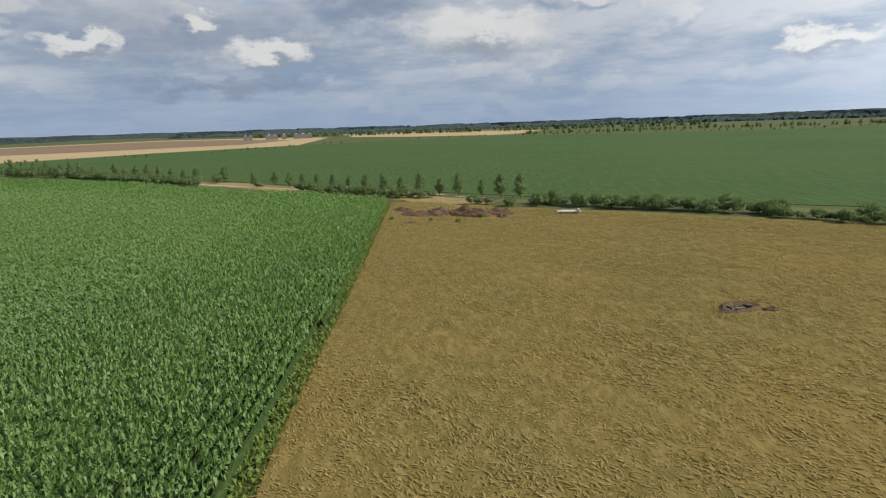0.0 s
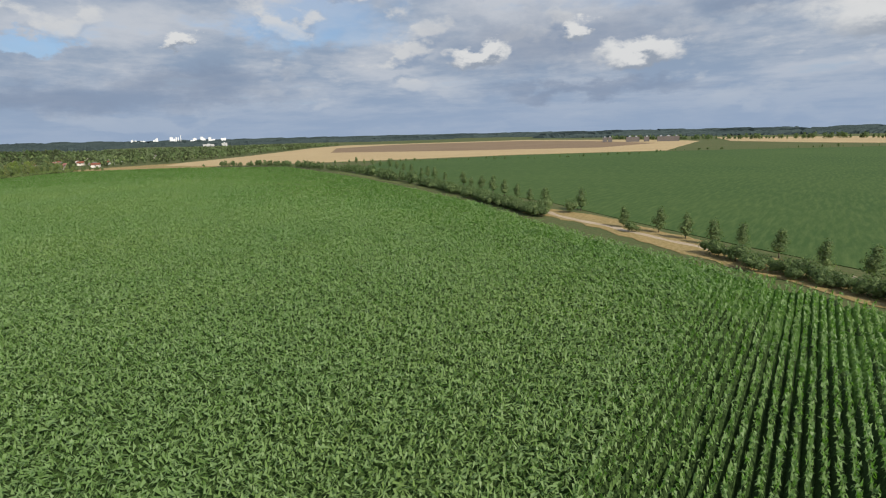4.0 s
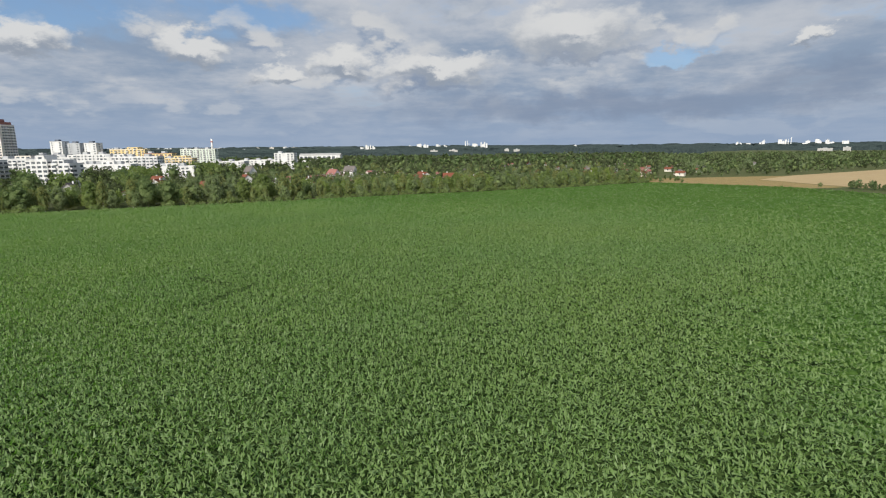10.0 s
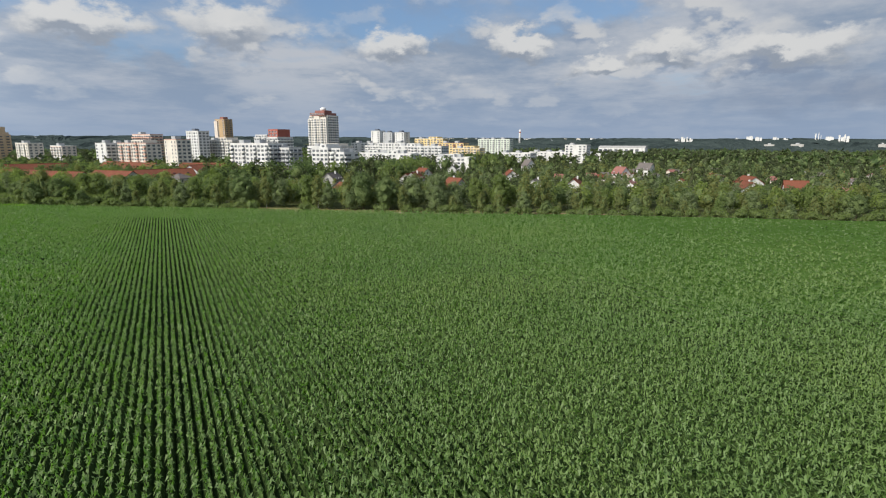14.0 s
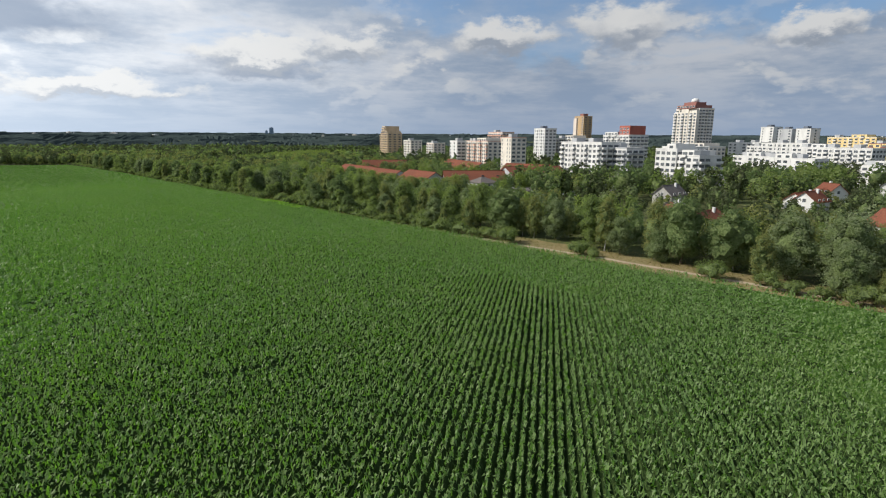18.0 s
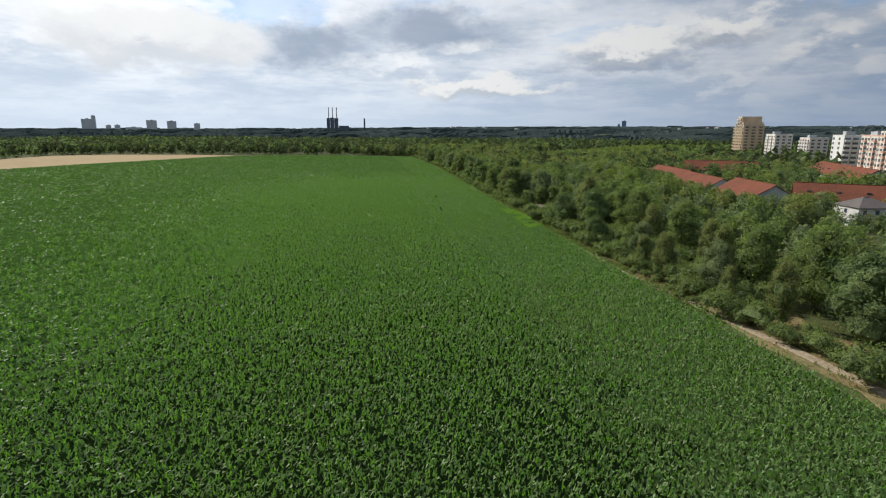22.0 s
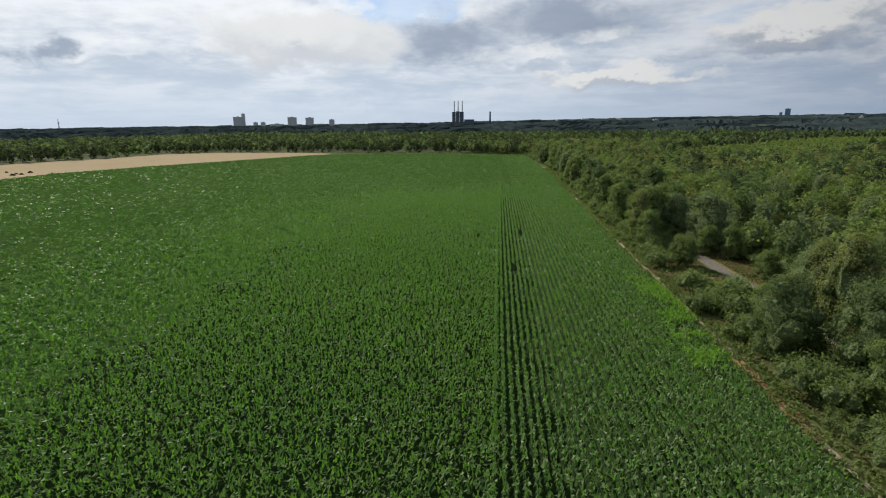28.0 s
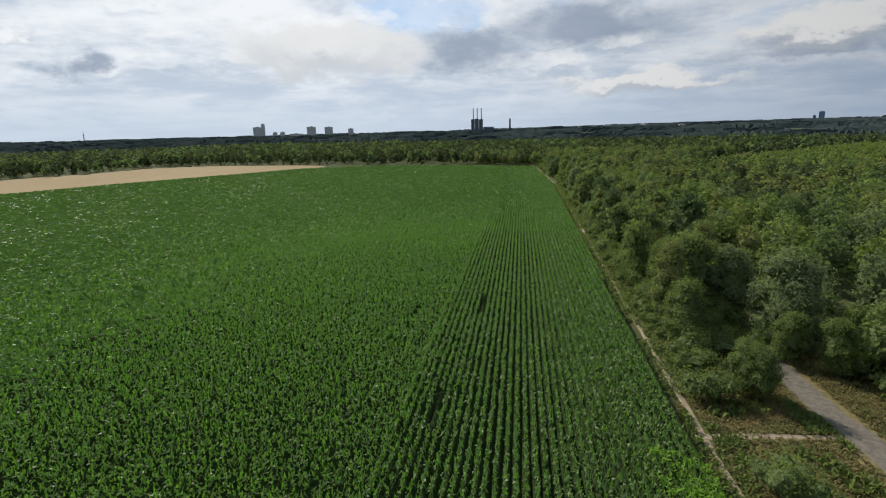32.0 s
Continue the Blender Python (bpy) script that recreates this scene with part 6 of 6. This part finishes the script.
for k in range(7):
    a = random.uniform(0, 6.28)
    w = random.uniform(0.2, 0.6)
    piece = Solid().box(-w, -0.12, 0, w, 0.12, random.uniform(0.12, 0.3)).make("debris", random.choice((M_BARK, M_MUD, M_TILE_DARK)), pit)
    piece.matrix_basis = pose(0.9 * math.cos(a), 0.5 * math.sin(a), 0.1, random.uniform(-15, 15), random.uniform(-20, 20), random.uniform(0, 180))
lumpy("earth_mound", 31.2, 48.7, 1.8, 0.9, 0.45, M_EARTH, "small heap of dug earth beside the pit", "earth heap", 55, 8)

# bushes and trees along the far field edges
def hedge_stuff(name, line, spacing, lo, hi, label, seed):
    rng = np.random.default_rng(seed)
    p = np.array(dense(line, spacing)) + rng.normal(0, max(1.6, spacing * 0.5), (len(dense(line, spacing)), 2))
    keep = rng.uniform(0, 1, len(p)) < 0.75
    p = p[keep]
    wood_stuff(name, p, rng.uniform(lo, hi, len(p)), 90, 0.11, M_LEAF_DARK, label, seed)


hedge_stuff("field_hedge", [(-440, 312), (-395, 352), (-345, 388), (-330, 402), (-287, 424), (-205, 474), (-170, 530), (-140, 620), (0, 694), (152, 668), (303, 574), (560, 526)], 6, 1.2, 3.2, "loose hedge of bushes between the far fields", 31)
hedge_stuff("far_field_belt", [(-420, 1250), (-300, 1130), (-120, 1050), (60, 1000), (260, 940), (420, 860)], 3.6, 5, 10, "belt of dark trees beyond the far fields", 34)
hedge_stuff("low_crop_belt", [(110, 720), (200, 688), (300, 690), (480, 615), (700, 500), (900, 330)], 3.6, 3.5, 7, "belt of dark trees behind the low crop", 35)
hedge_stuff("field_edge_bushes", [(-484, 240), (-500, 262), (-545, 256)], 6, 2.0, 4.0, "bushes where the maize meets the stubble field", 32)
hedge_stuff("track_hedge", [(-430, 322), (-400, 338), (-343, 331), (-262, 301), (-200, 266), (-160, 242)], 1.2, 2.6, 5.2, "dense dark hedge between two fields", 33)

# rough growth on the wood's floor beside the path
EDGE_FLOOR = offset_line(FIELD_WEST[1:7], 2.4) + list(reversed(offset_line(FIELD_WEST[1:7], 17)))
LANE = [(-284, -181), (-288.3, -173.5), (-294, -163), (-297.5, -156.5), (-303, -146), (-310, -133)]
p = sown(EDGE_FLOOR, 260000, 71, lambda q: ((q[:, 1] < -75) | (np.random.uniform(0, 1, len(q)) < 0.3)) & (polyline_distance(q, FOOTPATH) > 0.75) & (polyline_distance(q, LANE) > 2.0) & (np.hypot(q[:, 0] + 288, q[:, 1] + 160) > 2.2))
tall = bumpy(p, 0.5, 4.0) - np.clip((p[:, 1] + 75) / 10, 0, 1)
tufts("undergrowth_herbs", p[tall > 0.35], 0.75, 0.5, 0.12, 3, M_LEAF, "rank green herbs and nettles beside the path")
tufts("undergrowth_grass", p[tall <= 0.35], 0.4, 0.5, 0.06, 3, M_OLIVE_BLADE, "rough half-dry grass beside the path")
PATH_SIDE = offset_line(FIELD_WEST[1:6], -0.3) + list(reversed(offset_line(FIELD_WEST[1:6], 3.2)))
p = sown(PATH_SIDE, 300000, 73, lambda q: (q[:, 1] < -64) & (np.hypot(q[:, 0] + 283, q[:, 1] + 158) > 3.5) & (bumpy(q, 0.21, 6.0) + 0.35 * bumpy(q, 1.1, 2.0) > -0.72))
tufts("path_side_herbs", p, 0.5, 0.5, 0.10, 3, M_LEAF, "green herbs closing over the narrow path")
LANE_SIDE = [(-300, -190), (-281, -172), (-280, -160), (-286, -146), (-297, -133), (-312, -138), (-310, -176)]
p = sown(LANE_SIDE, 34000, 77, lambda q: (polyline_distance(q, LANE) > 1.7) & (polyline_distance(q, [(-282.5, -155.5), (-287.5, -158.5), (-293, -161.8)]) > 0.45) & (polyline_distance(q, offset_line(FIELD_WEST[1:6], 1.4)) > 0.4))
tall = bumpy(p, 0.35, 8.0) + 0.5 * bumpy(p, 1.2, 1.0)
tufts("lane_side_herbs", p[tall > 0.5], 0.6, 0.45, 0.09, 3, M_LEAF, "rank green herbs beside the lane")
tufts("lane_side_grass", p[tall <= 0.5], 0.3, 0.5, 0.05, 3, M_OLIVE_BLADE, "half-dry tan grass beside the lane")
